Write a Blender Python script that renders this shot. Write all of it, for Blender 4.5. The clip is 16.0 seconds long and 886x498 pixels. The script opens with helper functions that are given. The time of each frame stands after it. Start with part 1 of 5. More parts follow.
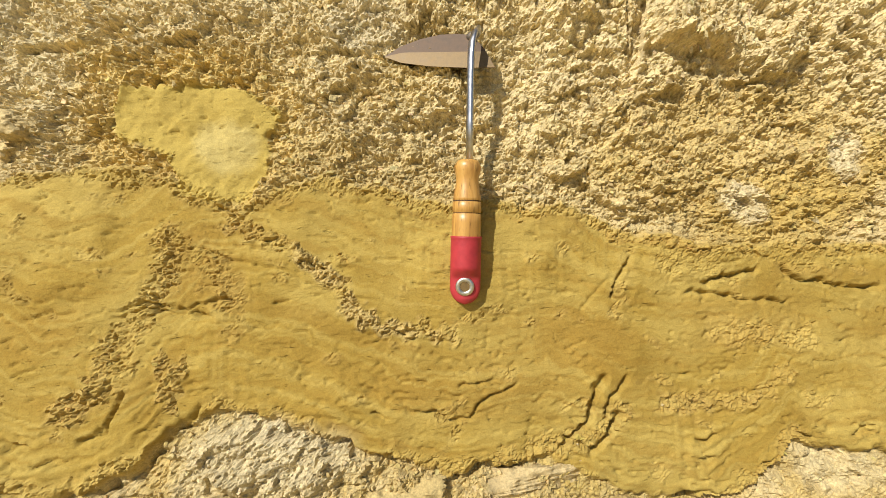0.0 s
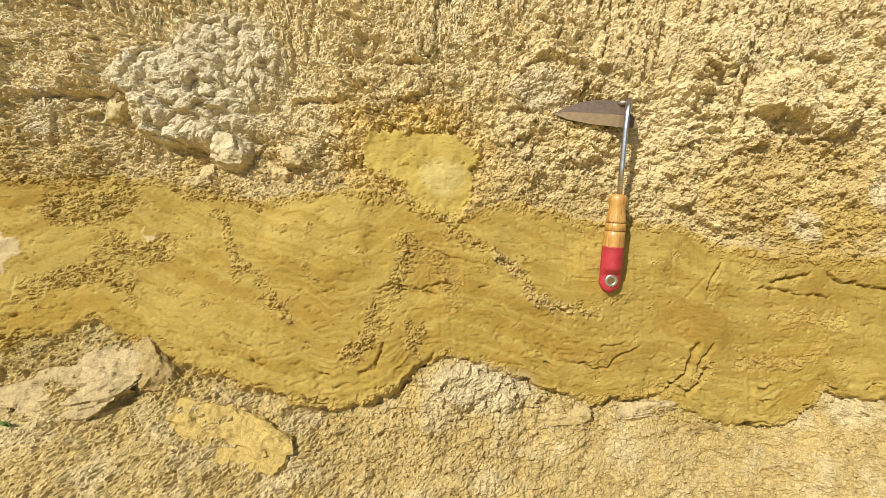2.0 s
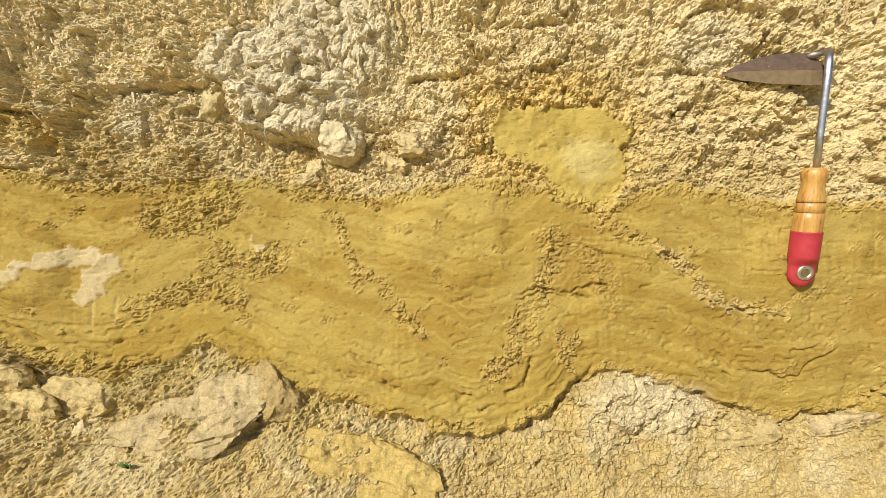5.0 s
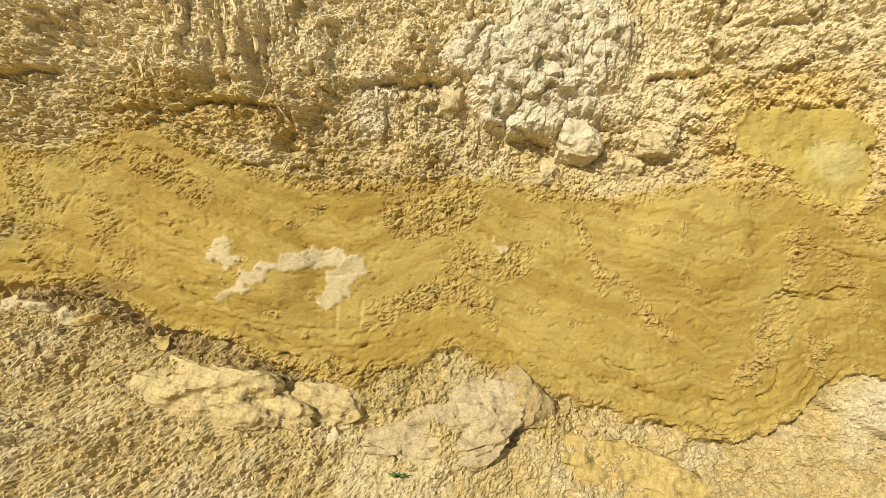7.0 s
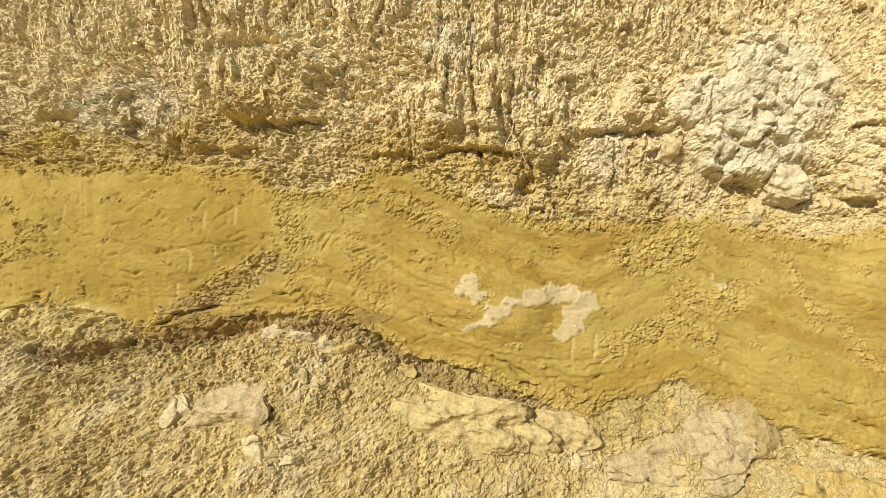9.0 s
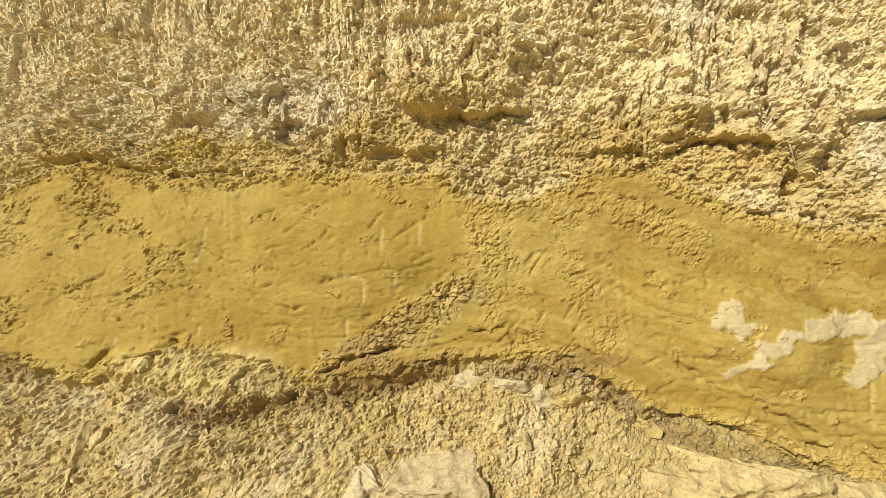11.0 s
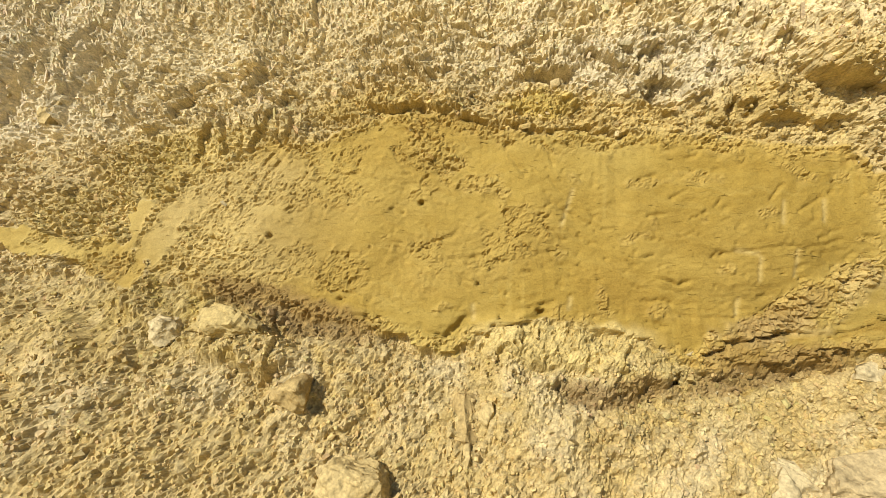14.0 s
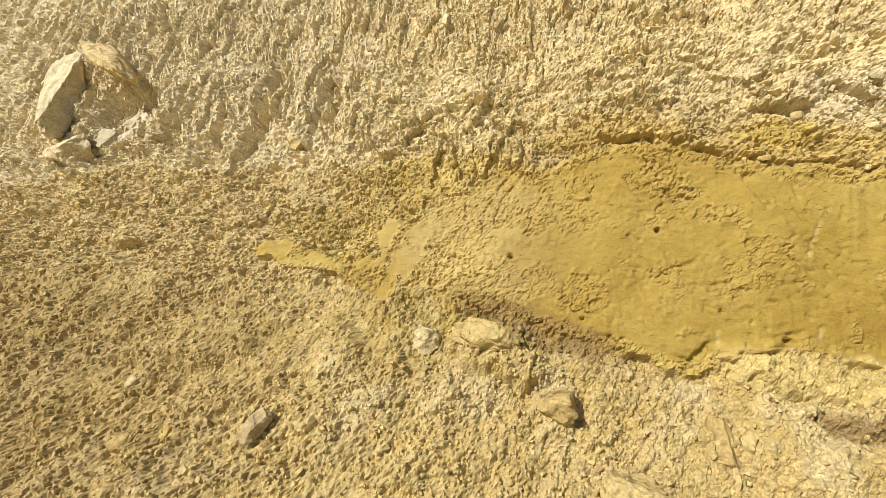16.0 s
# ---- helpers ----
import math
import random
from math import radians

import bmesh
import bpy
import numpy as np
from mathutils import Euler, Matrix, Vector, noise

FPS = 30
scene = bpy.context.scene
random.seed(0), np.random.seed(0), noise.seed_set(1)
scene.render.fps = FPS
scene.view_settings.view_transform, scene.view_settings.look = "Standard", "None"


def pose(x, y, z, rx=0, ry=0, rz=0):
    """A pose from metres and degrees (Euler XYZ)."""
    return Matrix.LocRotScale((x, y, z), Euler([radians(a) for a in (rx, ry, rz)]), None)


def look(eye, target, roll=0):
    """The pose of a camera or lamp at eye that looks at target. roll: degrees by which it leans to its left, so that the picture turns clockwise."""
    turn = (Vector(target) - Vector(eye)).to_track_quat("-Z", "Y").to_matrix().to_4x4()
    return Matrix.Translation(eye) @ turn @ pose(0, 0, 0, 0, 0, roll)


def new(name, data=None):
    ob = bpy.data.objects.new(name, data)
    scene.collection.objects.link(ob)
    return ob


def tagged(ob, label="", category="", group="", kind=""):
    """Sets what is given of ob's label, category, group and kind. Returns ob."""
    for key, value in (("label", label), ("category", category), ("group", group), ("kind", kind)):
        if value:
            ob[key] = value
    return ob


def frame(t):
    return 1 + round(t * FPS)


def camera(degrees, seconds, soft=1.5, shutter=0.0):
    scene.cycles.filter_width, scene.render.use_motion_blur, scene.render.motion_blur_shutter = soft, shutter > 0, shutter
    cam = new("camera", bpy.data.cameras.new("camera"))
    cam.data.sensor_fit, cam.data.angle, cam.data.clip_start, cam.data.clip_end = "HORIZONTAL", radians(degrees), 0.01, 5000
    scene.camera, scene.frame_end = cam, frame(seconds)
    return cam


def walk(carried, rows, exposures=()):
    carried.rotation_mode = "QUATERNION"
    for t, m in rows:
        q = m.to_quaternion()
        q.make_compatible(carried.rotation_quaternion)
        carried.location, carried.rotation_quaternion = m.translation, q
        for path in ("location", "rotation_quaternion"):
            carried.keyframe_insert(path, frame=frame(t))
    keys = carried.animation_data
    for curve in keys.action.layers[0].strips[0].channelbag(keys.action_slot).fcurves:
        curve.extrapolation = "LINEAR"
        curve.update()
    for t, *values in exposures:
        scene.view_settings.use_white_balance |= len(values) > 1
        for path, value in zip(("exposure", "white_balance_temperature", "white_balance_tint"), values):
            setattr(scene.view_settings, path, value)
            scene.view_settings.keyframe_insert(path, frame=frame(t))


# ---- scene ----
cam = camera(94.0, 16.0, soft=0.45)

PATH = [
    (0, (0.012, -0.07, 1.231), (-0.181, 1.911, 1.038), -0.8),
    (0.5, (-0.053, -0.123, 1.256), (-0.269, 1.85, 1.008), -0.5),
    (1, (-0.103, -0.218, 1.272), (-0.331, 1.751, 1.004), 0.7),
    (1.5, (-0.156, -0.264, 1.291), (-0.392, 1.7, 1.0), 0.9),
    (2, (-0.193, -0.286, 1.301), (-0.415, 1.673, 0.962), 0.9),
    (2.5, (-0.215, -0.274, 1.298), (-0.416, 1.681, 0.924), 1.1),
    (3, (-0.212, -0.24, 1.292), (-0.41, 1.715, 0.921), 0.7),
    (3.2, (-0.214, -0.228, 1.295), (-0.423, 1.725, 0.92), 0.6),
    (5.3, (-0.42, -0.211, 1.301), (-0.738, 1.721, 0.892), -2.4),
    (5.5, (-0.451, -0.207, 1.298), (-0.766, 1.723, 0.876), -2.3),
    (6, (-0.546, -0.225, 1.31), (-0.844, 1.707, 0.885), -1.8),
    (6.5, (-0.643, -0.24, 1.317), (-0.942, 1.693, 0.897), -1.8),
    (7, (-0.707, -0.248, 1.316), (-0.976, 1.69, 0.903), -1.7),
    (7.5, (-0.78, -0.266, 1.33), (-1.025, 1.676, 0.919), -1.5),
    (8, (-0.852, -0.289, 1.351), (-1.077, 1.657, 0.946), -1.4),
    (8.5, (-0.919, -0.305, 1.353), (-1.151, 1.642, 0.957), -1.3),
    (9, (-0.987, -0.322, 1.367), (-1.311, 1.618, 1.002), -1.5),
    (9.2, (-1.02, -0.324, 1.379), (-1.373, 1.612, 1.023), -1.4),
    (11.3, (-1.278, -0.243, 1.35), (-1.662, 1.7, 1.074), -3.4),
    (11.5, (-1.305, -0.246, 1.335), (-1.674, 1.699, 1.049), -3.5),
    (12, (-1.405, -0.247, 1.324), (-1.679, 1.705, 0.986), -5.0),
    (12.5, (-1.496, -0.264, 1.31), (-1.742, 1.693, 0.985), -3.5),
    (13, (-1.55, -0.268, 1.305), (-1.815, 1.689, 0.987), -1.5),
    (13.5, (-1.605, -0.273, 1.316), (-1.927, 1.682, 1.045), -0.7),
    (14, (-1.644, -0.288, 1.325), (-2.015, 1.662, 1.079), 0.4),
    (14.5, (-1.685, -0.299, 1.324), (-2.119, 1.641, 1.099), 0.7),
    (15, (-1.732, -0.325, 1.333), (-2.205, 1.605, 1.107), 1.0),
    (15.5, (-1.792, -0.356, 1.336), (-2.317, 1.561, 1.11), 1.4),
    (16, (-1.842, -0.366, 1.344), (-2.416, 1.536, 1.117), 1.6),
]
walk(cam, [(t, look(eye, target, roll)) for t, eye, target, roll in PATH])

# ---- light ----
SUN = Vector((-0.62, -0.95, 1.0)).normalized()
world = bpy.data.worlds.new("world")
scene.world = world
world.use_nodes = True
wn = world.node_tree
sky = wn.nodes.new("ShaderNodeTexSky")
sky.sky_type, sky.sun_disc = "NISHITA", False
sky.sun_elevation = math.asin(SUN.z)
sky.sun_rotation = math.atan2(SUN.x, SUN.y)
wn.links.new(sky.outputs[0], wn.nodes["Background"].inputs[0])
wn.nodes["Background"].inputs[1].default_value = 0.072
sun = new("sun", bpy.data.lights.new("sun", "SUN"))
sun.data.energy, sun.data.angle, sun.data.color = 5.0, radians(0.55), (1.0, 0.95, 0.85)
sun.matrix_world = look(SUN * 10, (0, 0, 0))
scene.view_settings.exposure = 0.17


# ---- materials ----
def shader(name, rough=0.9, metal=0.0, spec=0.3):
    m = bpy.data.materials.new(name)
    m.use_nodes = True
    b = m.node_tree.nodes["Principled BSDF"]
    b.inputs["Roughness"].default_value, b.inputs["Metallic"].default_value = rough, metal
    b.inputs["Specular IOR Level"].default_value = spec
    return m, m.node_tree, b


def node(tree, kind, **values):
    n = tree.nodes.new(kind)
    for k, v in values.items():
        n.inputs[k].default_value = v
    return n


def ramp(tree, fac, stops):
    n = tree.nodes.new("ShaderNodeValToRGB")
    while len(n.color_ramp.elements) < len(stops):
        n.color_ramp.elements.new(0.5)
    for e, (p, c) in zip(n.color_ramp.elements, stops):
        e.position, e.color = p, (*c, 1)
    tree.links.new(fac, n.inputs[0])
    return n.outputs[0]


def grey(v):
    return (v, v, v)


def multiply(tree, a, b):
    n = tree.nodes.new("ShaderNodeMix")
    n.data_type, n.blend_type = "RGBA", "MULTIPLY"
    n.inputs[0].default_value = 1.0
    tree.links.new(a, n.inputs[6])
    tree.links.new(b, n.inputs[7])
    return n.outputs[2]


def stepped(tree, fac, levels, low=0.34, high=0.68, edge=0.02):
    """Turns a soft pattern into flat treads with sharp edges."""
    stops = []
    for k in range(levels):
        p = low + (high - low) * k / (levels - 1)
        stops += [(p - edge / 2, grey(k / levels)), (p + edge / 2, grey((k + 1) / levels))]
    return ramp(tree, fac, stops)


def earth(name, style, grain=480.0, bump=0.5, contrast=0.25, attribute="soil", colour=(0.5, 0.4, 0.2)):
    """Earth whose mineral colour comes with the mesh (soil), with grain, stains and fine relief: crumbled, scraped or stony."""
    m, t, b = shader(name, 0.93, 0, 0.12)
    pos = t.nodes.new("ShaderNodeTexCoord").outputs["Object"]

    def scaled(x, y, z):
        mp = node(t, "ShaderNodeMapping", Scale=(x, y, z))
        t.links.new(pos, mp.inputs[0])
        return mp.outputs[0]

    def noise_at(where, scale, detail=3.0, rough=0.6):
        n = node(t, "ShaderNodeTexNoise", Scale=scale, Detail=detail, Roughness=rough)
        t.links.new(where, n.inputs[0])
        return n.outputs[0]

    def cells_at(where, scale, out):
        n = node(t, "ShaderNodeTexVoronoi", Scale=scale)
        t.links.new(where, n.inputs[0])
        return n.outputs[out]

    fine, mid, wide = noise_at(scaled(1, 1, 1), grain), noise_at(scaled(1, 1, 1.2), grain * 0.25, 4), noise_at(scaled(1, 1, 1), 14.0, 4)
    if attribute:
        a = t.nodes.new("ShaderNodeAttribute")
        a.attribute_name = attribute
        base, share = a.outputs["Color"], a.outputs["Alpha"]
    else:
        info = t.nodes.new("ShaderNodeObjectInfo")
        c = colour
        base = ramp(t, info.outputs["Random"], [(0, [v * 0.9 for v in c]), (0.5, c), (1, [min(0.85, v * 1.1) for v in c])])
    k = contrast
    col = multiply(t, base, ramp(t, fine, [(0.3, grey(1 - k)), (0.7, grey(1 + k * 0.5))]))
    col = multiply(t, col, ramp(t, mid, [(0.3, grey(1 - k * 0.6)), (0.7, grey(1 + k * 0.35))]))
    col = multiply(t, col, ramp(t, wide, [(0.3, (0.9, 0.885, 0.85)), (0.7, (1.06, 1.06, 1.07))]))

    def weighed(h, weight, flip=False):
        n = t.nodes.new("ShaderNodeMath")
        n.operation = "MULTIPLY"
        t.links.new(h, n.inputs[0])
        if flip:
            f = t.nodes.new("ShaderNodeMath")
            f.operation = "SUBTRACT"
            f.inputs[0].default_value = 1.0
            t.links.new(weight, f.inputs[1])
            weight = f.outputs[0]
        t.links.new(weight, n.inputs[1])
        return n.outputs[0]

    heights = [(fine, 0.0008), (mid, 0.0012)]
    if style == "scraped":
        heights = [(fine, 0.00018), (mid, 0.0004)]
        heights.append((stepped(t, noise_at(scaled(1, 1, 1.7), 30, 5.0, 0.62), 7, edge=0.012), 0.0022))
        heights.append((ramp(t, noise_at(scaled(1, 1, 3.2), 62, 3, 0.6), [(0.25, grey(0)), (0.34, grey(1))]), 0.0028))
        heights.append((weighed(cells_at(scaled(1, 1, 1.5), 140, "Color"), share), 0.0030))
        heights.append((weighed(cells_at(scaled(1, 1, 1.3), 230, "Color"), share), 0.0026))
    elif style == "crumbled":
        flakes = cells_at(scaled(1, 1, 1.5), 120, "Color")
        heights.append((weighed(flakes, share, True), 0.0030))
        heights.append((weighed(cells_at(scaled(1, 1, 1.6), 240, "Color"), share, True), 0.0024))
        heights.append((weighed(cells_at(scaled(1.5, 1, 0.28), 150, "Color"), share), 0.0030))
        heights.append((weighed(cells_at(scaled(1.3, 1, 0.45), 260, "Color"), share), 0.0026))
        heights.append((stepped(t, noise_at(scaled(1, 1, 1.8), 34, 3, 0.6), 7, edge=0.02), 0.0022))
        col = multiply(t, col, ramp(t, flakes, [(0.0, grey(0.9)), (1.0, grey(1.08))]))
    elif style == "stony":
        heights = [(fine, 0.0003), (mid, 0.0008)]
        heights.append((stepped(t, noise_at(scaled(1, 1, 1), 60, 2, 0.5), 5, edge=0.07), 0.0030))
        heights.append((stepped(t, noise_at(scaled(1, 1, 1.3), 30, 2.0, 0.5), 5, edge=0.07), 0.0060))
        heights.append((cells_at(scaled(1, 1, 1.2), 120, "Color"), 0.0026))
    t.links.new(col, b.inputs["Base Color"])
    last = None
    for h, far in heights:
        n = node(t, "ShaderNodeBump", Strength=bump, Distance=abs(far))
        n.invert = far < 0
        t.links.new(h, n.inputs["Height"])
        if last:
            t.links.new(last, n.inputs["Normal"])
        last = n.outputs[0]
    t.links.new(last, b.inputs["Normal"])
    return m


EARTH_UP = earth("crumbly_beige_earth", "crumbled", 480, 0.72, 0.32)
EARTH_OCHRE = earth("scraped_ochre_earth", "scraped", 620, 0.7, 0.15)
EARTH_LOW = earth("rubble_earth", "crumbled", 460, 0.6, 0.32)
ROCK = earth("broken_rock", "stony", 420, 0.6, 0.25, "", (0.54, 0.41, 0.18))

# ---- form of the cliff ----
XK = [-2.6, -2.2, -1.8, -1.4, -1.0, -0.6, -0.2, 0.2, 0.6]
FACE = [-0.041, 0.022, 0.086, 0.157, 0.207, 0.3, 0.351, 0.408, 0.478]
LEAN = [0.452, 0.459, 0.34, 0.155, 0.202, 0.356, 0.227, 0.146, 0.217]
LEAN_UP = [0.007, 0.011, 0.035, 0.009, -0.051, -0.125, -0.073, -0.118, -0.123]
TALUS = [-0.501, -0.5, -0.522, -0.546, -0.455, -0.341, -0.205, -0.221, -0.205]
# upper and lower contact of the ochre bed, (x, z) from its thin end to the far side
TOP = [(-2.9, 1.23), (-2.05, 1.25), (-2.042, 1.29), (-2.03, 1.33), (-1.985, 1.347), (-1.93, 1.382), (-1.86, 1.39), (-1.79, 1.418), (-1.725, 1.418),
       (-1.66, 1.398), (-1.57, 1.393), (-1.46, 1.389), (-1.39, 1.385), (-1.335, 1.38), (-1.29, 1.35), (-1.23, 1.348), (-1.155, 1.382), (-1.107, 1.369),
       (-1.033, 1.326), (-0.972, 1.315), (-0.94, 1.299), (-0.8, 1.295), (-0.72, 1.293), (-0.622, 1.277), (-0.584, 1.262), (-0.504, 1.272), (-0.424, 1.285),
       (-0.351, 1.277), (-0.309, 1.262), (-0.26, 1.24), (-0.212, 1.255), (-0.163, 1.272), (-0.097, 1.252), (-0.014, 1.237), (0.094, 1.238), (0.154, 1.21),
       (0.287, 1.187), (0.385, 1.187), (0.9, 1.2)]
BOTTOM = [(-2.9, 1.235), (-2.05, 1.245), (-2.0, 1.242), (-1.95, 1.232), (-1.898, 1.217), (-1.836, 1.205), (-1.789, 1.197), (-1.748, 1.184), (-1.714, 1.172),
          (-1.664, 1.197), (-1.621, 1.209), (-1.566, 1.2), (-1.515, 1.182), (-1.47, 1.166), (-1.4, 1.162), (-1.32, 1.175), (-1.255, 1.181), (-1.2, 1.17),
          (-1.16, 1.15), (-1.105, 1.122), (-1.042, 1.102), (-0.98, 1.076), (-0.938, 1.06), (-0.889, 1.047), (-0.833, 1.067), (-0.776, 1.09), (-0.747, 1.082),
          (-0.69, 1.045), (-0.62, 1.02), (-0.55, 0.997), (-0.48, 0.979), (-0.43, 0.96), (-0.37, 0.96), (-0.33, 0.985), (-0.288, 1.025), (-0.25, 1.032),
          (-0.172, 1.014), (-0.09, 0.977), (-0.022, 0.958), (0.08, 0.968), (0.12, 0.95), (0.16, 0.928), (0.25, 0.915), (0.31, 0.93), (0.345, 0.968), (0.41, 0.96), (0.9, 0.94)]


def lerp(x, pairs):
    return np.interp(x, [p[0] for p in pairs], [p[1] for p in pairs])


def step(a, b, x):
    t = np.clip((x - a) / (b - a), 0, 1)
    return t * t * (3 - 2 * t)


TABLE = np.random.default_rng(7)
SHUFFLE, CHANCE = TABLE.permutation(4096), TABLE.random(4096)
TURN_X, TURN_Y = np.cos(CHANCE * 2 * np.pi), np.sin(CHANCE * 2 * np.pi)


def slot(i, j, seed):
    return SHUFFLE[(SHUFFLE[(i + seed * 131) & 4095] + j) & 4095]


def perlin(x, y, seed):
    """Gradient noise, about -0.7 to 0.7."""
    i, j = np.floor(x).astype(np.int32), np.floor(y).astype(np.int32)
    fx, fy = x - i, y - j
    u, v = fx * fx * fx * (fx * (fx * 6 - 15) + 10), fy * fy * fy * (fy * (fy * 6 - 15) + 10)

    def corner(a, b):
        k = slot(i + a, j + b, seed)
        return TURN_X[k] * (fx - a) + TURN_Y[k] * (fy - b)
    low = corner(0, 0) * (1 - u) + corner(1, 0) * u
    high = corner(0, 1) * (1 - u) + corner(1, 1) * u
    return low * (1 - v) + high * v


def fbm(x, y, seed, octaves=4):
    out, amp = 0.0, 1.0
    for k in range(octaves):
        out = out + amp * perlin(x * 2 ** k, y * 2 ** k, seed + 17 * k)
        amp *= 0.5
    return out


def cells(x, y, seed, square=True):
    """Cellular noise: distance to the nearest seed, the gap to the second, the cell's random number and its slant."""
    i, j = np.floor(x).astype(np.int32), np.floor(y).astype(np.int32)
    d1, d2 = np.full(x.shape, 9.0), np.full(x.shape, 9.0)
    tag, slant = np.zeros(x.shape), np.zeros(x.shape)
    for a in (-1, 0, 1):
        for b in (-1, 0, 1):
            k = slot(i + a, j + b, seed)
            r1, r2 = CHANCE[k], CHANCE[(k * 7 + 13) & 4095]
            dx, dy = i + a + r1 - x, j + b + r2 - y
            d = np.maximum(np.abs(dx), np.abs(dy)) if square else np.hypot(dx, dy)
            near = d < d1
            d2 = np.where(near, d1, np.minimum(d2, d))
            r3 = (r1 * 7.13 + r2 * 3.71) % 1
            tag = np.where(near, r3, tag)
            slant = np.where(near, dx * np.cos(r3 * 40) + dy * np.sin(r3 * 40), slant)
            d1 = np.where(near, d, d1)
    return d1, d2 - d1, tag, slant


def blob(x, z, cx, cz, rx, rz, turn=0.0):
    """1 inside an ellipse, falling to 0 at its rim."""
    c, s = math.cos(radians(turn)), math.sin(radians(turn))
    a, b = (x - cx) * c + (z - cz) * s, -(x - cx) * s + (z - cz) * c
    return 1 - step(0.55, 1.0, np.sqrt((a / rx) ** 2 + (b / rz) ** 2))


def line_distance(x, z, points):
    """Distance to a line through the points, and how far along it (0 to 1) the nearest place lies."""
    best, along = np.full(x.shape, 9.0), np.zeros(x.shape)
    n = len(points) - 1
    for k, ((ax, az), (bx, bz)) in enumerate(zip(points, points[1:])):
        ux, uz = bx - ax, bz - az
        t = np.clip(((x - ax) * ux + (z - az) * uz) / (ux * ux + uz * uz), 0, 1)
        d = np.hypot(x - ax - t * ux, z - az - t * uz)
        near = d < best
        along = np.where(near, (k + t) / n, along)
        best = np.minimum(best, d)
    return best, along


def base_depth(x, z):
    """Depth of the smooth cliff and of the slope of rubble at its foot."""
    foot = lerp(x, BOTTOM)
    y = np.interp(x, XK, FACE) + np.interp(x, XK, LEAN) * (np.maximum(z, 0.3) - 1.2)
    y = y + np.interp(x, XK, LEAN_UP) * np.clip(z - 1.32, 0, 1.3)
    d = np.maximum(foot - z, 0)
    y = y + np.interp(x, XK, TALUS) * np.minimum(d, 0.9)
    y = y - np.maximum(x - 0.6, 0) * 0.05 + np.minimum(x + 2.6, 0) * -0.12
    y = y - np.maximum(0.80 - z, 0) * 0.55 - np.maximum(-0.12 - z, 0) * 160 + np.maximum(z - 2.6, 0) * 60
    return y


# ---- relief and minerals of the cliff ----
BEIGE, PALE, SAND = np.array((0.69, 0.565, 0.310)), np.array((0.71, 0.60, 0.36)), np.array((0.62, 0.475, 0.20))
OCHRE, YELLOW, RUST = np.array((0.390, 0.267, 0.056)), np.array((0.460, 0.342, 0.093)), np.array((0.34, 0.210, 0.040))
RUBBLE, CHALK = np.array((0.56, 0.42, 0.165)), np.array((0.69, 0.605, 0.41))
CRACKS, ROUGH, LEDGES, FORMS, STAINS = [], [], [], [], []


def crack(width, depth, *points):
    CRACKS.append((width, depth, points))


def rough(width, strength, *points):
    """A crumbly trail through the scraped bed: its half width, how broken it is, and its line."""
    ROUGH.append((width, strength, points))


def ledge(height, fade, *points):
    """A jutting edge: the earth stands out over the line and falls back over the height fade."""
    LEDGES.append((height, fade, points))


def form(height, x, z, rx, rz, turn=0.0):
    """A swelling or hollow."""
    FORMS.append((height, x, z, rx, rz, turn))


def stain(colour, share, x, z, rx, rz, turn=0.0):
    STAINS.append((np.array(colour), share, x, z, rx, rz, turn))


# broken trails and patches of the ochre bed
rough(0.01, 1.0, (-0.263, 1.240), (-0.253, 1.219), (-0.231, 1.207), (-0.189, 1.188), (-0.164, 1.173), (-0.140, 1.155), (-0.128, 1.129), (-0.092, 1.110), (-0.057, 1.106), (-0.021, 1.094))
rough(0.016, 0.9, (-0.319, 1.205), (-0.320, 1.170), (-0.336, 1.137), (-0.343, 1.109), (-0.356, 1.083), (-0.372, 1.052), (-0.398, 1.038))
rough(0.024, 0.55, (-0.305, 1.187), (-0.269, 1.169), (-0.255, 1.146))
rough(0.008, 0.9, (-0.294, 1.081), (-0.299, 1.054), (-0.295, 1.038))
rough(0.01, 0.5, (0.171, 1.197), (0.167, 1.166), (0.159, 1.112))
rough(0.012, 0.75, (0.210, 1.016), (0.254, 1.015), (0.305, 1.019), (0.351, 1.042))
rough(0.016, 0.5, (0.270, 1.096), (0.341, 1.088), (0.374, 1.081))
rough(0.012, 0.6, (-0.291, 0.978), (-0.277, 1.004), (-0.245, 1.028), (-0.202, 1.023), (-0.157, 1.007), (-0.111, 0.979), (-0.044, 0.960), (0.002, 0.962), (0.061, 0.975))
rough(0.016, 0.6, (0.073, 0.974), (0.110, 0.989), (0.135, 0.988), (0.160, 1.010))
rough(0.028, 0.85, (-0.831, 1.249), (-0.784, 1.247), (-0.751, 1.259))
rough(0.022, 0.9, (-0.762, 1.191), (-0.720, 1.182), (-0.679, 1.186))
rough(0.018, 0.85, (-0.854, 1.134), (-0.814, 1.146), (-0.774, 1.157), (-0.732, 1.141))
rough(0.009, 0.8, (-0.604, 1.238), (-0.595, 1.196), (-0.569, 1.171), (-0.537, 1.143), (-0.512, 1.108), (-0.487, 1.084))
rough(0.008, 0.9, (-0.331, 1.173), (-0.333, 1.153))
rough(0.014, 0.95, (-0.346, 1.126), (-0.357, 1.099), (-0.368, 1.079))
rough(0.009, 0.95, (-0.382, 1.063), (-0.397, 1.040))
rough(0.007, 0.9, (-0.312, 1.087), (-0.309, 1.049))
